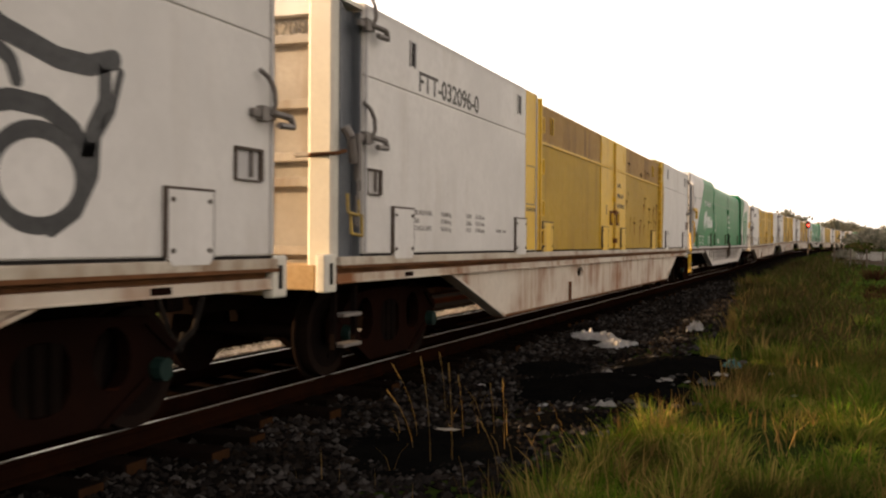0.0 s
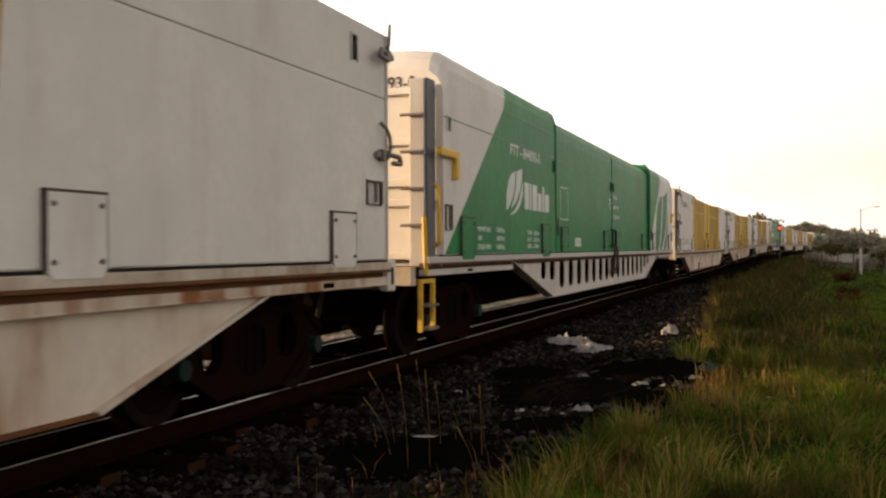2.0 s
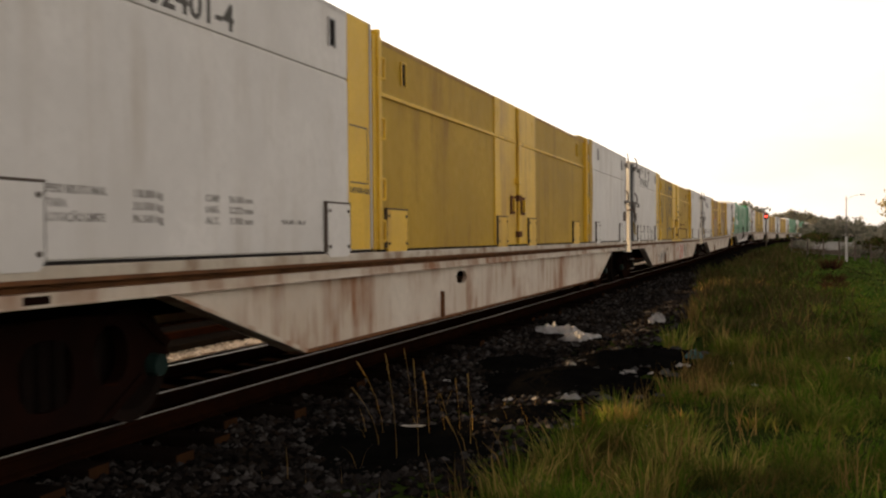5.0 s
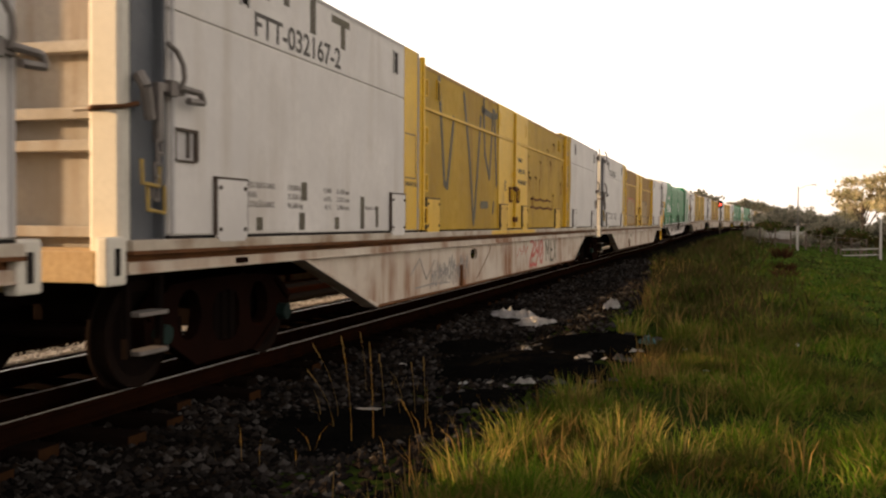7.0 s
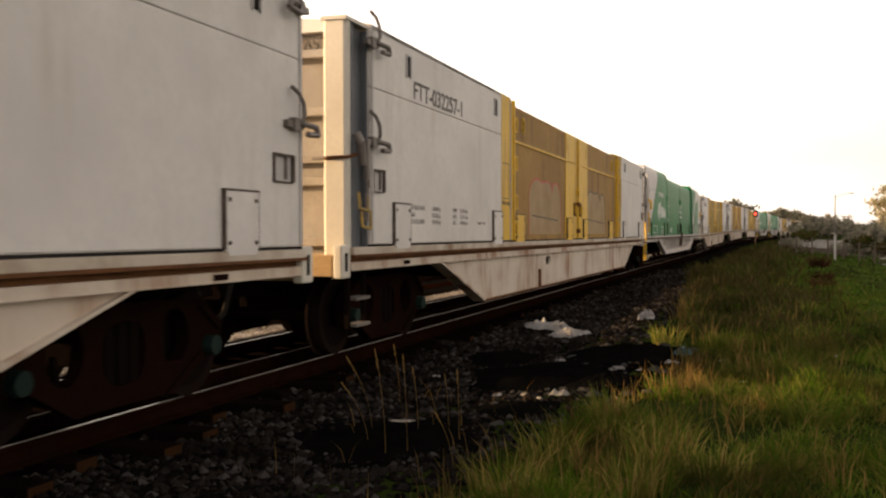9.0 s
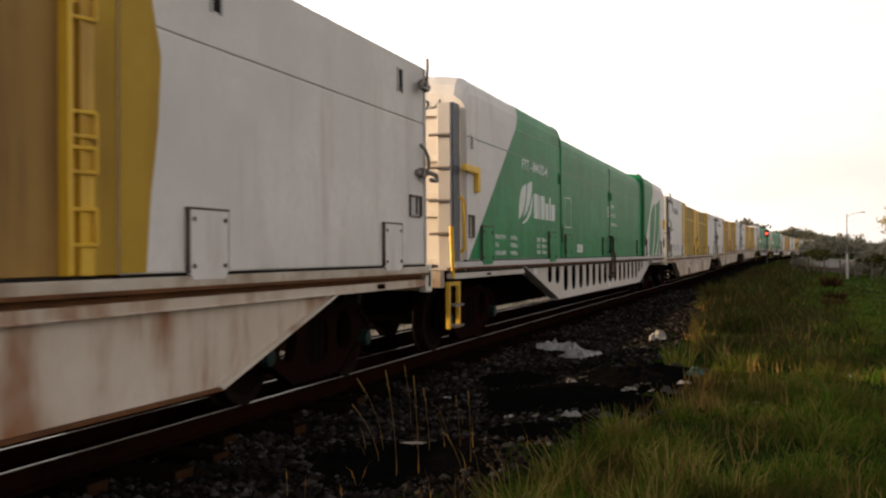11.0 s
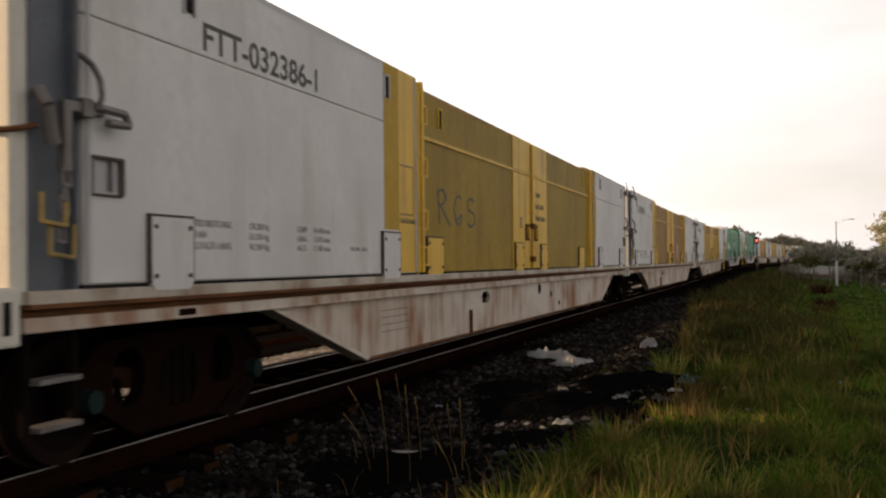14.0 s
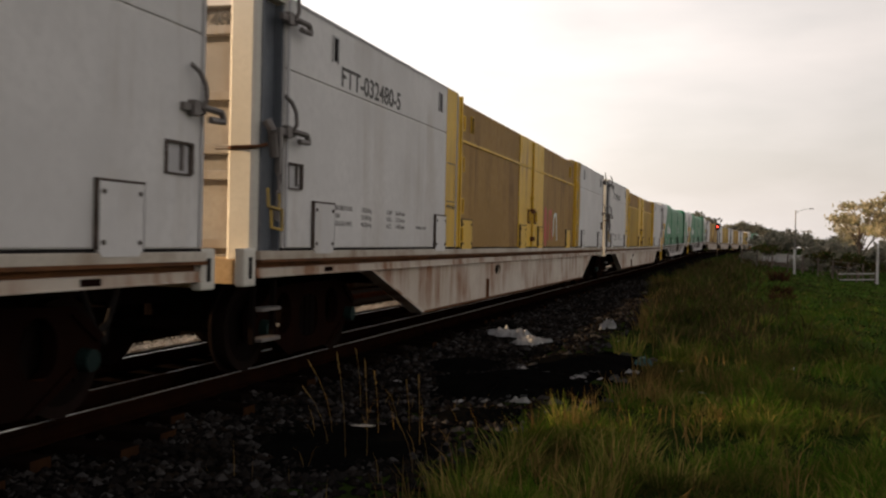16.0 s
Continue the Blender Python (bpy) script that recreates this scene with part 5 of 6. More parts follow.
def make_ground():
    ax = axis(1500.0, 14.0, 0.5)
    xs = sorted({-v for v in ax} | set(ax))
    ys = sorted({-v for v in axis(300.0, 5.0, 1.0)} | set(axis(2500.0, 40.0, 0.6)))
    verts = [(x, y, hill(x, y)) for y in ys for x in xs]
    n = len(xs)
    faces = [(j * n + i, j * n + i + 1, (j + 1) * n + i + 1, (j + 1) * n + i) for j in range(len(ys) - 1) for i in range(n - 1)]
    me = bpy.data.meshes.new("ground")
    me.from_pydata(verts, [], faces)
    me.polygons.foreach_set("use_smooth", [True] * len(faces))
    me.materials.append(M["soil"])
    tagged(new("ground", me), "grassy brown earth beside the railway line", "ground", kind="structure")


make_ground()
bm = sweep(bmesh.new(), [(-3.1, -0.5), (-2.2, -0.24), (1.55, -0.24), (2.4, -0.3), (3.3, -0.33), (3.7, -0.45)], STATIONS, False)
ballast = tagged(part("ballast_bed", bm, M["ballast"], None), "dirty ballast bed under the track, darkened for the train's shade", "ballast", kind="structure")
bm = sweep(bmesh.new(), [(-2.75, -0.6), (-2.6, -0.24), (-2.15, -0.21), (-2.0, -0.6)], STATIONS[:40], False)
tagged(part("gravel_path", bm, M["path"], None), "pale gravel service path beyond the track", "path", kind="structure")

bm = sweep(bmesh.new(), [(-6.9, -0.6), (-6.3, -0.2), (-3.05, -0.2), (-2.9, -0.6)], STATIONS[:40], False)
tagged(part("ballast_bed", bm, M["ballast"], None), "dark ballast bed of the neighbouring track", "ballast", kind="structure")


# ---- track: three rails for two gauges ----
def make_track():
    track = new("track")
    tagged(track, "rusty dual-gauge railway track with three rails on timber sleepers", "railway track", kind="structure")
    for off in (0.835, 0.235, -0.835):
        prof = [(-0.065, -0.16), (0.065, -0.16), (0.065, -0.145), (0.012, -0.125), (0.012, -0.045), (0.034, -0.035), (0.034, -0.004), (-0.034, -0.004), (-0.034, -0.035), (-0.012, -0.045), (-0.012, -0.125), (-0.065, -0.145)]
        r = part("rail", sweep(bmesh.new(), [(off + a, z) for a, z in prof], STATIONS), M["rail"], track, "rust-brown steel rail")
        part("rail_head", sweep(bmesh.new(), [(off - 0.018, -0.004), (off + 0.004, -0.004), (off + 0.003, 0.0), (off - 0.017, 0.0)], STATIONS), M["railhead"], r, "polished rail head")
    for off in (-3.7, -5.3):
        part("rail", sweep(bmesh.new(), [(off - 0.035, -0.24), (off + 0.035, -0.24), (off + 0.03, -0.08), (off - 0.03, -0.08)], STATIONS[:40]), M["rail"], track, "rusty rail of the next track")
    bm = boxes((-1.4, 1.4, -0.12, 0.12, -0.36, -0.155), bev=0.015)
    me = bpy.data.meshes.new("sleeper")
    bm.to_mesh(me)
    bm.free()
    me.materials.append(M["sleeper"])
    me_end = bpy.data.meshes.new("sleeper_end")
    bm = boxes((1.39, 1.404, -0.11, 0.11, -0.35, -0.162))
    bm.to_mesh(me_end)
    bm.free()
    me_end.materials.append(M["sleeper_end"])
    rng = random.Random(5)
    s = -6.0
    while s < 130:
        x, y, h = track_point(s)
        ob = new("sleeper", me)
        ob.parent = track
        shift = rng.uniform(-0.3, 0.1)
        ob.matrix_basis = pose(x + shift, y, rise(s) + rng.uniform(-0.012, 0.012), 0, 0, -h + rng.uniform(-1.5, 1.5))
        if rng.random() < 0.4:
            en = new("sleeper_end", me_end)
            en.parent = ob
        s += 0.61 + rng.uniform(-0.02, 0.02)


make_track()


# ---- loose stone, weeds and grass (stuff) ----
def scatter(name, verts, faces, material, label, category):
    me = bpy.data.meshes.new(name)
    me.from_pydata(verts, [], faces)
    me.materials.append(material)
    return tagged(new(name, me), label, category, kind="stuff")


def bed_height(x, y):
    u = x - track_point(y)[0]
    pts = [(-2.2, -0.24), (1.55, -0.24), (2.4, -0.3), (3.3, -0.33), (3.7, -0.45)]
    z = -1.0
    for (a, za), (b, zb) in zip(pts, pts[1:]):
        if a <= u <= b:
            z = za + (zb - za) * (u - a) / (b - a) + rise(y)
    return max(z, hill(x, y))


ASH = [(-2.5, 11.2, 1.0, 0.1, 1.5), (-1.55, 10.6, 0.6, 0.13, 1.3), (-1.75, 13.2, 0.85, 0.15, 1.6), (-2.9, 7.5, 0.95, 0.05, 1.3), (-3.3, 12.6, 0.55, 0.09, 1.8), (-2.2, 8.9, 0.5, 0.06, 1.2)]


def make_stones():
    rng = random.Random(11)
    V, F = [], []
    base = [(1, 0, 0), (-1, 0, 0), (0, 1, 0), (0, -1, 0), (0, 0, 1), (0, 0, -1)]
    tri = [(0, 2, 4), (2, 1, 4), (1, 3, 4), (3, 0, 4), (2, 0, 5), (1, 2, 5), (3, 1, 5), (0, 3, 5)]
    for _ in range(26000):
        y = 3.0 + 42 * rng.random() ** 2.0
        cx = track_point(y)[0]
        u = rng.uniform(0.9, 4.0) if rng.random() < 0.92 else rng.uniform(-0.8, 0.8)
        if u > 3.2 and rng.random() < (u - 3.2):
            continue
        x = cx + u
        if any(((x - ax) / ar) ** 2 + ((y - ay) / (ar * asy)) ** 2 < 0.4 + 0.45 * noise.noise((x * 2.2, y * 2.2, 1.0)) for ax, ay, ar, ah, asy in ASH):
            continue
        z = bed_height(x, y)
        r = rng.uniform(0.016, 0.042) * (1 + y / 40)
        n = len(V)
        a = rng.uniform(0, 6.28)
        ca, sa = math.cos(a), math.sin(a)
        k = (rng.uniform(0.7, 1.4), rng.uniform(0.7, 1.3), rng.uniform(0.5, 0.9))
        for bx, by, bz in base:
            px, py, pz = bx * k[0] * r + rng.uniform(-0.3, 0.3) * r, by * k[1] * r + rng.uniform(-0.3, 0.3) * r, bz * k[2] * r
            V.append((x + px * ca - py * sa, y + px * sa + py * ca, z + pz + r * 0.25))
        F += [tuple(n + i for i in f) for f in tri]
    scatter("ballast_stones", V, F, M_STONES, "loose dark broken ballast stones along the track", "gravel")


make_stones()


def make_path_stones():
    rng = random.Random(15)
    V, F = [], []
    for _ in range(5000):
        y = rng.uniform(-4.0, 40.0)
        u = rng.uniform(-2.72, -2.03)
        x = track_point(y)[0] + u
        z, r, n = -0.225 + 0.04 * (u + 2.4), rng.uniform(0.015, 0.045), len(V)
        for bx, by, bz in ((1, 0, 0), (-0.5, 0.9, 0), (-0.5, -0.9, 0), (0.1, 0, 0.8)):
            V.append((x + r * bx * rng.uniform(0.6, 1.3), y + r * by * rng.uniform(0.6, 1.3), z + r * bz * rng.uniform(0.6, 1.2)))
        F += [(n, n + 1, n + 3), (n + 1, n + 2, n + 3), (n + 2, n, n + 3)]
    scatter("path_stones", V, F, M_PALE_STONES, "pale loose stones on the service path", "gravel")


make_path_stones()


def blade(V, F, x, y, z, h, w, lean, a, rng, bend=0.5):
    ca, sa = math.cos(a), math.sin(a)
    n = len(V)
    b = rng.uniform(0, 6.28)
    cb, sb = math.cos(b) * w, math.sin(b) * w
    for t, wk in ((0.0, 1.0), (0.55, 0.75)):
        d = lean * h * (t ** 1.8)
        px, py, pz = x + ca * d, y + sa * d, z + h * t * (1 - 0.25 * lean * t)
        V.append((px - cb * wk, py - sb * wk, pz))
        V.append((px + cb * wk, py + sb * wk, pz))
    d = lean * h
    V.append((x + ca * d, y + sa * d, z + h * (1 - bend * lean * 0.6)))
    F.append((n, n + 1, n + 3, n + 2))
    F.append((n + 2, n + 3, n + 4))


def grass_edge(y):
    """How far left the grass reaches: x at y."""
    pts = [(0, -1.95), (6.4, -1.6), (8.0, -1.42), (9.7, -1.15), (11.4, -0.8), (14.8, -0.85), (18.4, -1.3), (24.4, -1.65), (36, -1.85), (66, -0.7), (130, 5.0)]
    for (a, xa), (b, xb) in zip(pts, pts[1:]):
        if a <= y <= b:
            return xa + (xb - xa) * (y - a) / (b - a)
    return pts[-1][1]


def make_grass():
    rng = random.Random(21)
    V, F = [], []
    # tufts in the foreground, clumped, thinning with distance
    for _ in range(11000):
        y = 3.6 + 60 * rng.random() ** 2.3
        x = grass_edge(y) + (rng.random() ** 1.15) * (5.0 + y * 0.42) - 0.05
        g = noise.noise((x * 0.9, y * 0.7, 3.0)) + 0.6 * noise.noise((x * 2.3, y * 2.0, 7.0))
        if g < 0.03 and rng.random() < 0.88:
            continue
        z = hill(x, y) - 0.02
        u = x - grass_edge(y)
        tall = (0.07 + 0.3 * max(0, g + 0.12)) * (1.3 if 0 <= u < 2.4 and y > 12 else 1.0) * (0.55 if u > 3.5 else 1.0)
        n_b = 15 if y < 25 else 7
        for _k in range(n_b):
            h = tall * rng.uniform(0.4, 1.5)
            rr = 0.05 + 0.004 * y
            a = rng.uniform(0, 6.28)
            q = abs(rng.gauss(0, rr))
            blade(V, F, x + q * math.cos(a), y + q * math.sin(a), z, h, rng.uniform(0.003, 0.0055) * (1 + y / 14), rng.uniform(0.3, 1.25), a + rng.uniform(-0.9, 0.9), rng)
    # bushy mounds of fine blades
    for _ in range(3200):
        y = 5.2 + 32 * rng.random() ** 1.8
        x = grass_edge(y) + 0.05 + rng.random() * (4.5 + y * 0.3)
        g = noise.noise((x * 1.3, y * 0.9, 13.0)) + 0.35 * noise.noise((x * 3.1, y * 2.6, 5.0))
        if g < 0.04:
            continue
        z = hill(x, y) - 0.02
        r, top = rng.uniform(0.12, 0.3), rng.uniform(0.06, 0.15) + 0.42 * max(0.0, g)
        for _k in range(62 if y < 16 else 36):
            a, q = rng.uniform(0, 6.28), r * math.sqrt(rng.random())
            h = top * (1.15 - 0.7 * (q / r) ** 2) * rng.uniform(0.5, 1.2)
            blade(V, F, x + q * math.cos(a), y + q * math.sin(a), z, h, rng.uniform(0.002, 0.0036) * (1 + y / 11), rng.uniform(0.2, 1.3), a + rng.uniform(-1.2, 1.2), rng)
    scatter("grass", V, F, M_GRASS, "rough green and straw-coloured grass on the verge", "grass")
    # straw-coloured stalks and tall weeds along the edge
    V, F = [], []
    for _ in range(650):
        y = 4.5 + 55 * rng.random() ** 1.7
        x = grass_edge(y) + abs(rng.gauss(0, 0.9)) - 0.25
        if noise.noise((x * 0.9, y * 0.6, 9.0)) < 0.0:
            continue
        z = hill(x, y) - 0.02
        for _k in range(4):
            blade(V, F, x + rng.gauss(0, 0.06), y + rng.gauss(0, 0.06), z, rng.uniform(0.2, 0.5) * (1.25 if y > 14 else 0.85), rng.uniform(0.003, 0.005) * (1 + y / 15), rng.uniform(0.05, 0.6), rng.uniform(0, 6.28), rng)
    for _ in range(75):
        y = rng.uniform(4.6, 12.0)
        x = grass_edge(y) + abs(rng.gauss(0, 1.0)) - 0.1
        if noise.noise((x * 0.9, y * 0.7, 3.0)) < -0.1:
            continue
        z = hill(x, y) - 0.02
        tall = rng.uniform(0.18, 0.42)
        for _k in range(16):
            blade(V, F, x + rng.gauss(0, 0.06), y + rng.gauss(0, 0.06), z, tall * rng.uniform(0.5, 1.15), rng.uniform(0.003, 0.006), rng.uniform(0.05, 0.8), rng.uniform(0, 6.28), rng)
    for _ in range(30):
        y = rng.uniform(5.8, 9.5)
        x = rng.uniform(-3.4, -1.9)
        blade(V, F, x, y, bed_height(x, y) - 0.02, rng.uniform(0.15, 0.42), 0.003, rng.uniform(0.1, 0.7), rng.uniform(0, 6.28), rng)
    scatter("dry_stalks", V, F, M_DRY, "dry straw-coloured stalks along the ballast edge", "dry grass")
    # the weedy bank farther off: dense upright weeds
    V, F = [], []
    for _ in range(19000):
        y = 15 + 100 * rng.random() ** 1.3
        x = grass_edge(y) - (0.5 if y > 30 else 0.0) + abs(rng.gauss(0, 1.2))
        z = hill(x, y) - 0.03
        blade(V, F, x, y, z, rng.uniform(0.2, 0.7) * (0.6 + 0.7 * max(0, noise.noise((x * 0.7, y * 0.35, 5.0)) + 0.3)) * (0.75 if y < 19 else (1.0 if y < 32 else 1.35)), 0.008 + 0.0005 * y, rng.uniform(0.2, 0.9), rng.uniform(0, 6.28), rng)
    scatter("tall_weeds", V, F, M_WEEDS, "tall tangled weeds on the low bank", "weeds")
    # meadow
    V, F = [], []
    for _ in range(42000):
        y = 8 + 100 * rng.random() ** 1.4
        x = grass_edge(min(y, 129)) + 2.5 + (rng.random()) * (8 + y * 0.5)
        z = hill(x, y) - 0.02
        blade(V, F, x, y, z, rng.uniform(0.08, 0.2), 0.012 + 0.0009 * y, rng.uniform(0.2, 0.9), rng.uniform(0, 6.28), rng)
    scatter("meadow_grass", V, F, M_MEADOW, "short green meadow grass in the shade", "grass")
    V, F = [], []
    for _ in range(5000):
        y = rng.uniform(2, 60)
        x = rng.uniform(-25, -12.3)
        blade(V, F, x, y, hill(x, y) - 0.02, rng.uniform(0.2, 0.5), 0.03, rng.uniform(0.2, 0.8), rng.uniform(0, 6.28), rng)
    scatter("far_side_grass", V, F, M_GRASS, "sunlit grass beyond the service path", "grass")


make_grass()


def tall_stalk(x, y, height, lean, turn, seed):
    """One dry stem with a narrow seed head, bending over at the top."""
    rng = random.Random(seed)
    t = tagged(new("dry_stalk"), "tall dry straw-coloured stalk with a narrow seed head", "weed", "tall stalks by the ballast")
    z = bed_height(x, y) - 0.02
    pts = [(x + lean * height * k * k * math.cos(turn), y + lean * height * k * k * math.sin(turn), z + height * k * (1 - 0.15 * lean * k)) for k in (0, 0.25, 0.5, 0.75, 1.0)]
    part("stem", rods(pts, 0.0017, 5), M_DRY, t)
    bm = bmesh.new()
    a, b = Vector(pts[-2]).lerp(Vector(pts[-1]), 0.3), Vector(pts[-1])
    for k in range(5):
        p, q = a.lerp(b, k / 5), a.lerp(b, (k + 1.3) / 5)
        rod(bm, p + Vector((rng.uniform(-0.006, 0.006), rng.uniform(-0.006, 0.006), 0)), q, 0.006, 5, 0.002)
    part("seed_head", bm, M_DRY, t, "pale seed head")


for k, (x, y, h, le) in enumerate(((-2.74, 6.9, 0.86, 0.22), (-2.6, 7.0, 0.8, 0.05), (-2.78, 7.75, 0.6, 0.08), (-2.32, 7.45, 0.62, 0.06), (-3.2, 7.75, 0.7, 0.4), (-3.46, 9.1, 0.62, 0.1), (-2.57, 7.95, 0.5, 0.15), (-3.05, 7.3, 0.55, 0.5), (-2.1, 6.6, 0.45, 0.3))):
    tall_stalk(x, y, h, le, 2.4 + 0.5 * (k % 3), 300 + k)


def grass_tuft(x, y, r, h, seed):
    rng = random.Random(seed)
    V, F = [], []
    for _ in range(150):
        a, q = rng.uniform(0, 6.28), r * math.sqrt(rng.random())
        blade(V, F, x + q * math.cos(a), y + q * math.sin(a), bed_height(x, y) - 0.03, h * rng.uniform(0.45, 1.15), rng.uniform(0.003, 0.0055) * (1 + y / 30), rng.uniform(0.1, 0.8), a + rng.uniform(-1, 1), rng)
    me = bpy.data.meshes.new("grass_tuft")
    me.from_pydata(V, [], F)
    me.materials.append(M_TUFT)
    tagged(new("grass_tuft", me), "upright grass tuft beside the ballast, gold for sun on it", "grass", "tufts along the verge")


for k, (x, y, r, h) in enumerate(((-1.45, 6.9, 0.2, 0.38), (-0.68, 7.2, 0.24, 0.36), (-1.55, 5.9, 0.2, 0.36), (-0.75, 6.2, 0.2, 0.4), (-1.33, 8.7, 0.14, 0.34), (-0.2, 9.9, 0.3, 0.22), (-0.5, 10.8, 0.3, 0.24), (-1.35, 14.5, 0.2, 0.42), (-0.5, 14.3, 0.3, 0.4), (-0.3, 6.9, 0.24, 0.3), (-1.1, 7.7, 0.16, 0.3))):
    grass_tuft(x, y, r, h, 500 + k)


def russet_clump(x, y, r, h, seed):
    rng = random.Random(seed)
    V, F = [], []
    for _ in range(160):
        a, q = rng.uniform(0, 6.28), r * rng.random() ** 0.7
        px, py = x + q * math.cos(a), y + q * math.sin(a)
        blade(V, F, px, py, hill(px, py) - 0.02, h * rng.uniform(0.4, 1.1), 0.03, rng.uniform(0.2, 0.9), a, rng)
    me = bpy.data.meshes.new("weed_clump")
    me.from_pydata(V, [], F)
    me.materials.append(M_RUSSET)
    tagged(new("weed_clump", me), "reddish-brown withered weed clump in the grass", "weeds")


for k, (x, y, r, h) in enumerate(((1.7, 31.0, 0.3, 0.4), (1.9, 34.5, 0.3, 0.5), (2.6, 50.0, 0.4, 0.8))):
    russet_clump(x, y, r, h, 400 + k)


# ---- rubbish and the burnt heap ----
def lump(name, x, y, r, h, material, label, category, seed, n=16, rings=5, sy=1.0, rough=0.35):
    rng = random.Random(seed)
    bm = bmesh.new()
    z0 = bed_height(x, y)
    top = bm.verts.new((x, y, z0 + h))
    prev = None
    for k in range(1, rings + 1):
        f = k / rings
        ring = []
        for i in range(n):
            a = 2 * math.pi * i / n
            rr = r * f * (1 + rough * noise.noise((math.cos(a) * 1.6 + seed, math.sin(a) * 1.6, f * 2)))
            px, py = x + rr * math.cos(a), y + rr * sy * math.sin(a)
            ring.append(bm.verts.new((px, py, bed_height(px, py) + (h * (1 - f ** 1.6) + h * rough * rng.uniform(-0.5, 0.5) * (1 - f) - (0.03 if k == rings else 0)))))
        for i in range(n):
            j = (i + 1) % n
            bm.faces.new((top, ring[i], ring[j]) if prev is None else (prev[i], ring[i], ring[j], prev[j]))
        prev = ring
    return tagged(part(name, bm, material), label, category)


for k, (ax, ay, ar, ah, asy) in enumerate(ASH):
    lump("burnt_mound", ax, ay, ar, ah, M["ash"], "low black mound of burnt rubbish and ash", "ash", 3 + k, 28, 9, asy)


def crumple(name, x, y, lx, ly, h, material, label, category, seed, turn=0.0, n=12):
    """A crumpled thin sheet lying on the ground."""
    bm = bmesh.new()
    rng = random.Random(seed)
    grid = []
    ct, st = math.cos(turn), math.sin(turn)
    for j in range(n + 1):
        row = []
        for i in range(n + 1):
            u, v = i / n - 0.5, j / n - 0.5
            e = 1 + 0.35 * noise.noise((u * 4 + seed, v * 4, 1.0))
            a, b = u * lx * e, v * ly * e
            px, py = x + a * ct - b * st, y + a * st + b * ct
            edge = max(0.0, 1 - (2 * max(abs(u), abs(v))) ** 3)
            row.append(bm.verts.new((px, py, bed_height(px, py) + 0.015 + h * abs(noise.noise((u * 7 + seed, v * 7, 4.0))) * (0.3 + edge) + h * 0.3 * edge + rng.uniform(0, h * 0.12))))
        grid.append(row)
    for j in range(n):
        for i in range(n):
            bm.faces.new((grid[j][i], grid[j][i + 1], grid[j + 1][i + 1], grid[j + 1][i]))
    r = bmesh.ops.solidify(bm, geom=bm.faces[:], thickness=0.006)
    return tagged(part(name, bm, material), label, category)


crumple("plastic_sheet", -3.6, 16.8, 0.8, 0.8, 0.16, M["paper"], "crumpled dirty white plastic sheet on the ballast", "plastic sheet", 2, 0.3)
crumple("plastic_sheet", -3.02, 15.75, 0.5, 0.6, 0.15, M["paper"], "crumpled dirty white plastic sheet on the ballast", "plastic sheet", 7, -0.4)
crumple("plastic_bag", -2.12, 18.9, 0.3, 0.4, 0.2, M["paper"], "crumpled white plastic bag in the weeds", "plastic bag", 4)
crumple("plastic_scrap", -1.02, 13.3, 0.25, 0.3, 0.12, M["teal_plastic"], "crumpled teal plastic scrap in the grass", "scrap", 5)
crumple("cardboard_scrap", -3.08, 8.15, 0.3, 0.12, 0.02, M["cream"], "flat pale cardboard scrap on the ballast", "scrap", 9)
for k, (x, y, s) in enumerate(((-3.63, 10.75, 0.09), (-2.95, 10.2, 0.08), (-2.62, 9.75, 0.12), (-1.5, 6.2, 0.3), (-1.4, 11.9, 0.1), (-1.75, 12.0, 0.1), (-2.0, 13.2, 0.16), (-1.6, 14.0, 0.2), (-2.2, 14.4, 0.18), (-1.5, 12.8, 0.12), (-2.15, 12.2, 0.16), (-1.3, 11.0, 0.12), (-0.2, 11.3, 0.1), (0.9, 13.5, 0.12), (1.7, 15.8, 0.12), (-1.3, 9.9, 0.15))):
    crumple("paper_scrap", x, y, s, s * 0.7, s * 0.3, (M["paper"] if k < 6 or k > 11 else M["char_grey"]) if k % 4 != 3 else M["char_grey"], "small crumpled paper scrap on the ground", "scrap", 20 + k, k * 0.7, 5)
rng = random.Random(77)
for k in range(220):
    x, y = rng.gauss(-1.75, 0.5), rng.gauss(12.2, 1.7)
    s = rng.uniform(0.04, 0.2)
    crumple("burnt_scrap", x, y, s, s * 0.6, s * 0.4, (M["concrete"] if k % 8 == 0 else M["char_grey"], M["ash"], M["char_grey"], M["dark"])[k % 4], "charred scrap of rubbish on the burnt heap", "scrap", 100 + k, k, 4)


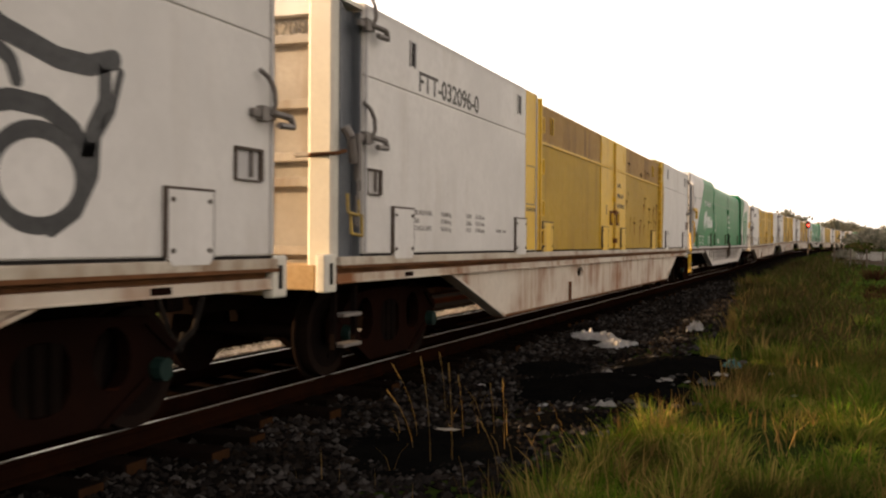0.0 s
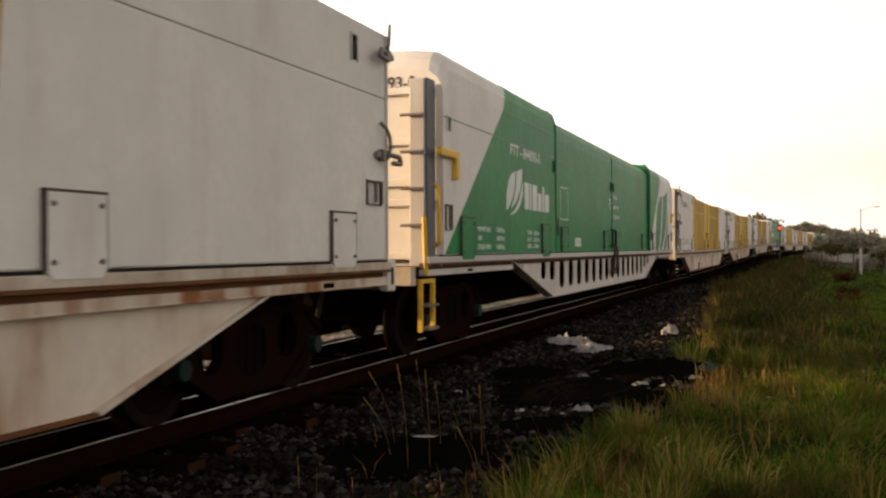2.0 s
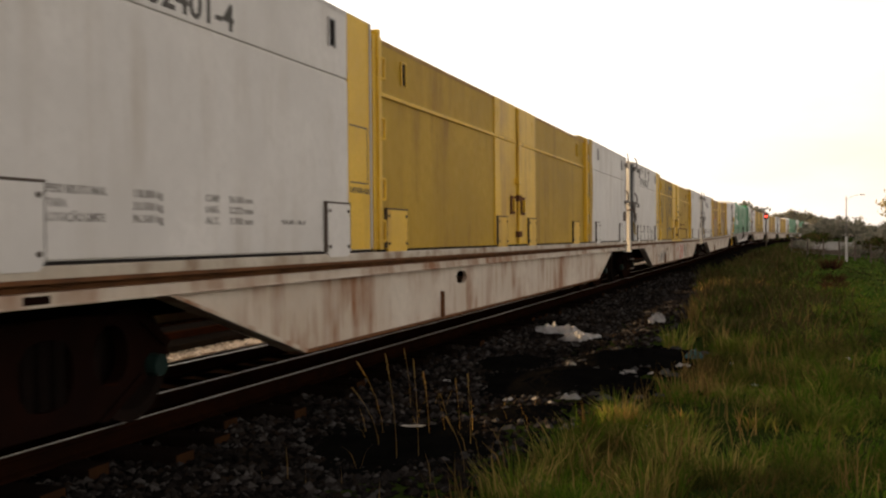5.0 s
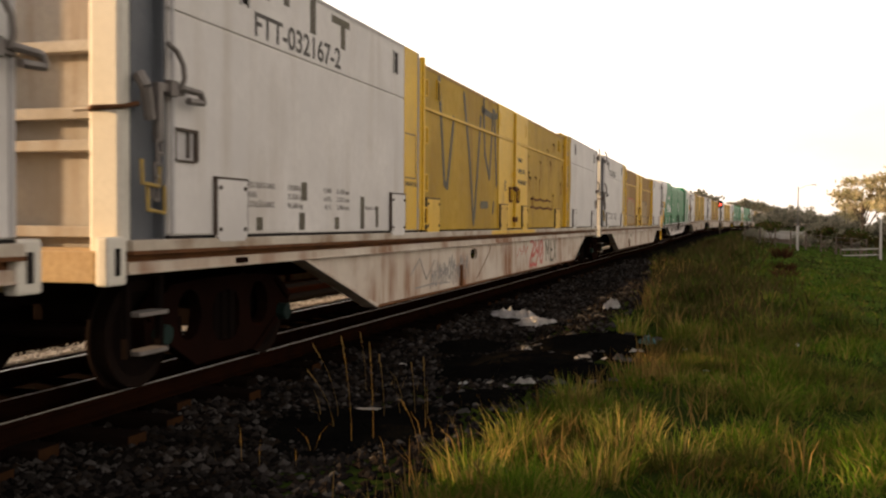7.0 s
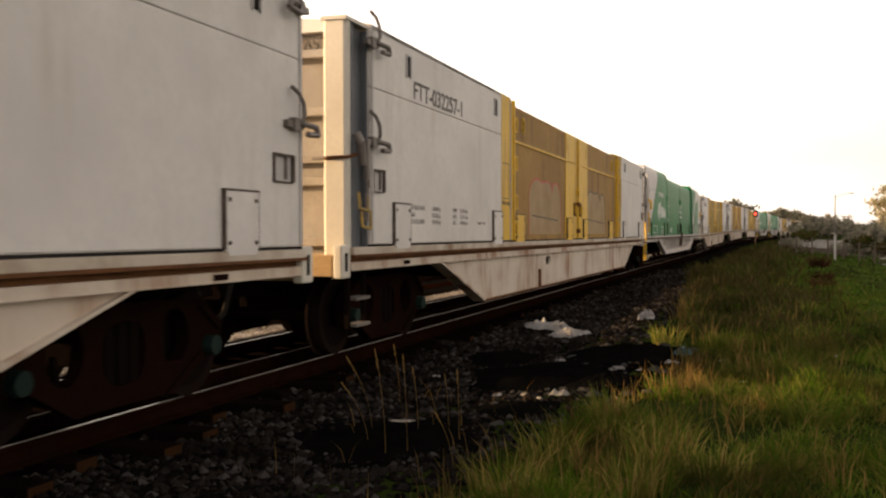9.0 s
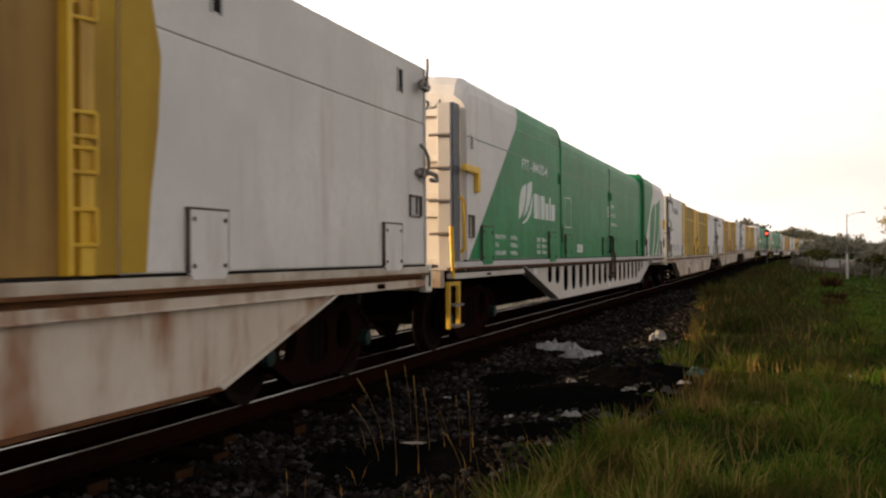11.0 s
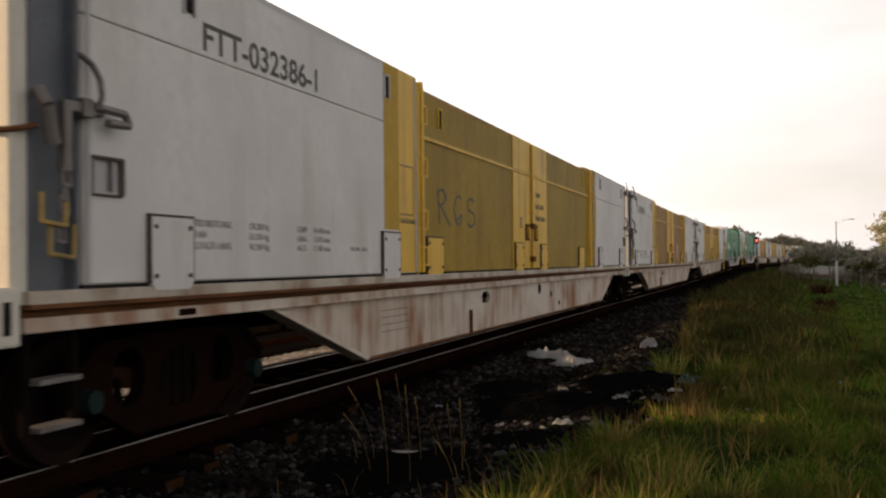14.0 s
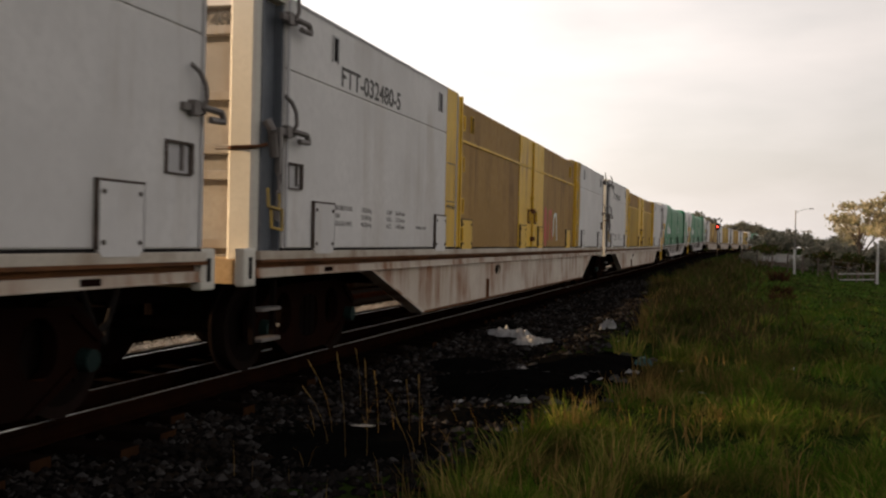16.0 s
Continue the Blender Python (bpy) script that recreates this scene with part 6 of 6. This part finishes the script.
# ---- distance ----
def tree(x, y, height, spread, seed, leaves, leaf_mat, label, trunk_r=0.16, crown_from=0.4, leaf=0.3, flat=0.6):
    rng = random.Random(seed)
    t = new("tree")
    tagged(t, label, "tree")
    z0 = hill(x, y) - 0.1
    bm = bmesh.new()
    top = Vector((x + rng.uniform(-0.3, 0.3), y, z0 + height * (crown_from + 0.2)))
    rod(bm, (x, y, z0), top, trunk_r, 9, trunk_r * 0.55)
    ends = []
    for k in range(7):
        a = k * 2 * math.pi / 7 + rng.uniform(-0.3, 0.3)
        st = Vector((x, y, z0 + height * rng.uniform(crown_from * 0.8, crown_from + 0.15)))
        en = Vector((x + math.cos(a) * spread * rng.uniform(0.4, 0.85), y + math.sin(a) * spread * rng.uniform(0.4, 0.85), z0 + height * rng.uniform(0.7, 0.95)))
        rod(bm, st, en, trunk_r * 0.4, 6, trunk_r * 0.12)
        ends.append(en)
        for _ in range(2):
            e2 = en + Vector((rng.uniform(-1, 1), rng.uniform(-1, 1), rng.uniform(-0.2, 0.5))) * spread * 0.35
            rod(bm, st.lerp(en, 0.6), e2, trunk_r * 0.18, 5, trunk_r * 0.06)
            ends.append(e2)
    part("trunk", bm, M["bark"], t, "branching brown trunk")
    V, F = [], []
    for k in range(leaves):
        c = ends[k % len(ends)]
        p = c + Vector((rng.gauss(0, 1), rng.gauss(0, 1), rng.gauss(0, flat))) * spread * 0.2
        n = len(V)
        q = Euler((rng.uniform(0, 6.28), rng.uniform(0, 6.28), 0)).to_matrix()
        s = leaf * rng.uniform(0.5, 1.2)
        for a, b in ((-1, 0), (0, -0.5), (1, 0), (0, 0.5)):
            V.append(tuple(p + q @ Vector((a * s, b * s, 0.12 * s * abs(a)))))
        F.append((n, n + 1, n + 2, n + 3))
    me = bpy.data.meshes.new("crown")
    me.from_pydata(V, [], F)
    me.materials.append(leaf_mat)
    cr = new("crown", me)
    cr.parent = t
    return t


def place_distance():
    for k, (x, y, h, sp) in enumerate(((10.4, 84, 5.2, 2.0), (12.6, 82, 4.4, 2.2), (14.6, 84, 5.8, 2.6), (11.6, 92, 3.8, 2.2), (16.8, 82, 5.6, 2.6), (19, 88, 6.6, 3.0), (22, 90, 6.4, 3.0), (13.8, 76, 3.0, 1.6), (25, 92, 6.8, 3.0))):
        tree(x, y, h * 1.25, sp, 40 + k, 800, M_LEAVES, "spreading tree, thin foliage pale with painted sunlight, at meadow edge", 0.14, 0.45, 0.22, 0.5)
    for k, (x, y, h, sp) in enumerate(((-5.5, 250, 8.3, 3.4), (2.5, 300, 7.4, 4.0), (8.0, 330, 7.5, 4.2), (12.5, 330, 6.2, 3.6), (17, 345, 5.2, 3.6), (22, 360, 4.4, 3.5), (28, 380, 3.9, 3.6), (35, 400, 3.6, 3.6), (-1.5, 300, 6.5, 3.5))):
        tree(x, y, h, sp, 70 + k, 1600, M_LEAVES_FAR, "rounded tree beyond the train, haze in its leaf colour", 0.3, 0.35, 0.55, 0.75)
    for k in range(16):
        x, y = 3.6 + k * 1.7, 98 + (k % 3) * 6
        tree(x, y, 2.4 + 0.5 * (k % 3), 1.7, 120 + k, 420, M_LEAVES_HAZED, "low dark bush at the meadow edge", 0.08, 0.2, 0.3, 0.8)
    # street lamp
    l = tagged(new("street_lamp"), "thin pale street lamp pole beside the meadow", "street lamp")
    x, y = 4.6, 70.0
    z = hill(x, y)
    part("pole", rod(bmesh.new(), (x, y, z - 0.2), (x, y, 3.95), 0.05, 10, 0.035), M["handle"], l)
    part("painted_base", rod(bmesh.new(), (x, y, z - 0.2), (x, y, z + 1.7), 0.085, 10), M["whitewash"], l, "whitewashed lower pole")
    part("arm", rods([(x, y, 3.75), (x + 0.5, y, 4.0), (x + 0.9, y, 4.05)], 0.014), M["handle"], l)
    part("lamp_head", boxes((x + 0.85, x + 1.15, y - 0.06, y + 0.06, 4.02, 4.08), bev=0.01), M["handle"], l)
    # signal with a red light beside the line
    s = tagged(new("railway_signal"), "railway signal mast showing a red light", "signal")
    x, y = -0.78, 115.0
    xs = x
    part("mast", rod(bmesh.new(), (xs, y, hill(xs, y) - 0.2), (xs, y, 3.9), 0.05, 10), M["post"], s)
    part("signal_head", boxes((xs - 0.22, xs + 0.22, y - 0.1, y + 0.1, 3.2, 3.95), bev=0.04), M["black"], s)
    part("red_lens", rod(bmesh.new(), (xs, y - 0.11, 3.55), (xs, y - 0.15, 3.55), 0.11, 16), m_lamp, s, "glowing red lens")
    # low white sheds and fence at the meadow's end
    for x, y, w, z0, z1 in ((2.7, 87, 1.5, 0.2, 0.68), (4.25, 87.4, 1.1, 0.12, 0.78), (5.4, 88, 1.5, 0.15, 0.72)):
        sh = tagged(new("low_wall"), "low whitewashed wall above a dark shade block, meadow's end", "wall")
        # dark block stands in for the shadow beneath the white wall
        part("footing", boxes((x, x + w, y, y + 0.25, hill(x, y) - 0.3, z0)), M["post"], sh, "dark block for the shade below the wall")
        part("wall_body", boxes((x, x + w, y - 0.03, y + 0.28, z0, z1), bev=0.03), M["whitewash"], sh)
        part("coping", boxes((x - 0.03, x + w + 0.02, y - 0.06, y + 0.32, z1, z1 + 0.04), bev=0.01), M["concrete"], sh)
    p = tagged(new("gate_post"), "tall pale post beside the rail fence", "post")
    part("shaft", rod(bmesh.new(), (9.95, 71, hill(9.95, 71) - 0.2), (9.95, 71, 1.75), 0.09, 9, 0.075), M["whitewash"], p)
    for k in range(14):
        x, y = 2.0 + k * 0.62 + 0.3 * (k % 2), 76 + (k * 7 % 5)
        if 3.6 < x < 5.4:
            continue
        tree(x, y, 1.1 + 0.35 * (k % 3), 0.8, 220 + k, 260, M_WEEDS if k % 3 else M_LEAVES_HAZED, "low tangled shrub by the meadow fence", 0.04, 0.15, 0.16, 0.8)
    f = tagged(new("fence"), "wire fence on weathered dark posts", "fence")
    for k in range(9):
        x, y = 1.2 + k * 1.05, 72 + k * 0.4
        part("fence_post", rod(bmesh.new(), (x, y, hill(x, y) - 0.2), (x, y, hill(x, y) + 1.35), 0.06, 7), M["post"], f)
    for z in (0.5, 0.9, 1.25):
        part("wire", rod(bmesh.new(), (1.2, 72, hill(3, 73) + z), (9.6, 75.2, hill(9, 75) + z), 0.012, 5), M["handle"], f)
    r = tagged(new("rail_fence"), "pale timber rail fence on the meadow", "fence")
    for z in (0.35, 0.75):
        part("fence_rail", rod(bmesh.new(), (7.35, 70, hill(7.35, 70) + z - 0.28), (9.9, 71, hill(9.9, 71) + z), 0.04, 7), M["whitewash"], r)
    for x, y in ((7.35, 70), (8.6, 70.5), (9.8, 70.96)):
        part("fence_post", rod(bmesh.new(), (x, y, hill(x, y) - 0.2), (x, y, hill(x, y) + 0.85), 0.05, 7), M["post"], r)


place_distance()


# ---- movement of the train ----
RUN = [(0.0, 0.0), (1.0, 11.86), (2.0, 23.59), (3.0, 35.24), (4.0, 46.87), (5.25, 61.4), (6.5, 75.9), (7.5, 87.52), (8.5, 99.11), (9.5, 110.7),
       (10.75, 125.2), (12.0, 139.68), (13.0, 151.18), (14.0, 162.55), (15.0, 173.9), (16.0, 185.46)]


SPIN_TIMES = [k / FPS for k in range(16 * FPS + 1)]


def spin_run(t):
    for (a, ra), (b, rb) in zip(RUN, RUN[1:]):
        if a <= t <= b:
            return ra + (rb - ra) * (t - a) / (b - a)
    return RUN[-1][1]


def motions():
    for i, w in enumerate(wagons):
        start = STARTS.get(i, 193.9 + 26.45 * (i - 8))
        rows = []
        for t, run in RUN:
            a = track_point(start - run + 1.6)
            b = track_point(start - run + LEN - 2.1)
            h = math.degrees(math.atan2(b[0] - a[0], b[1] - a[1]))
            k = radians(h)
            za, zb = rise(start - run + 1.6), rise(start - run + LEN - 2.1)
            tilt = math.degrees(math.atan2(zb - za, LEN - 3.7))
            rows.append((t, pose(a[0] - 1.6 * math.sin(k), a[1] - 1.6 * math.cos(k), za - 1.6 * math.sin(radians(tilt)), tilt, 0, -h)))
        walk(w, rows)
        if i > 8:
            continue
        spins = [(t, math.degrees(spin_run(t) / 0.455)) for t in SPIN_TIMES]
        for ws in [o for o in w.children if o.name.startswith("wheelset")]:
            x, y, z = ws.location
            walk(ws, [(t, pose(x, y, z, a % 360, 0, 0)) for t, a in spins])


motions()
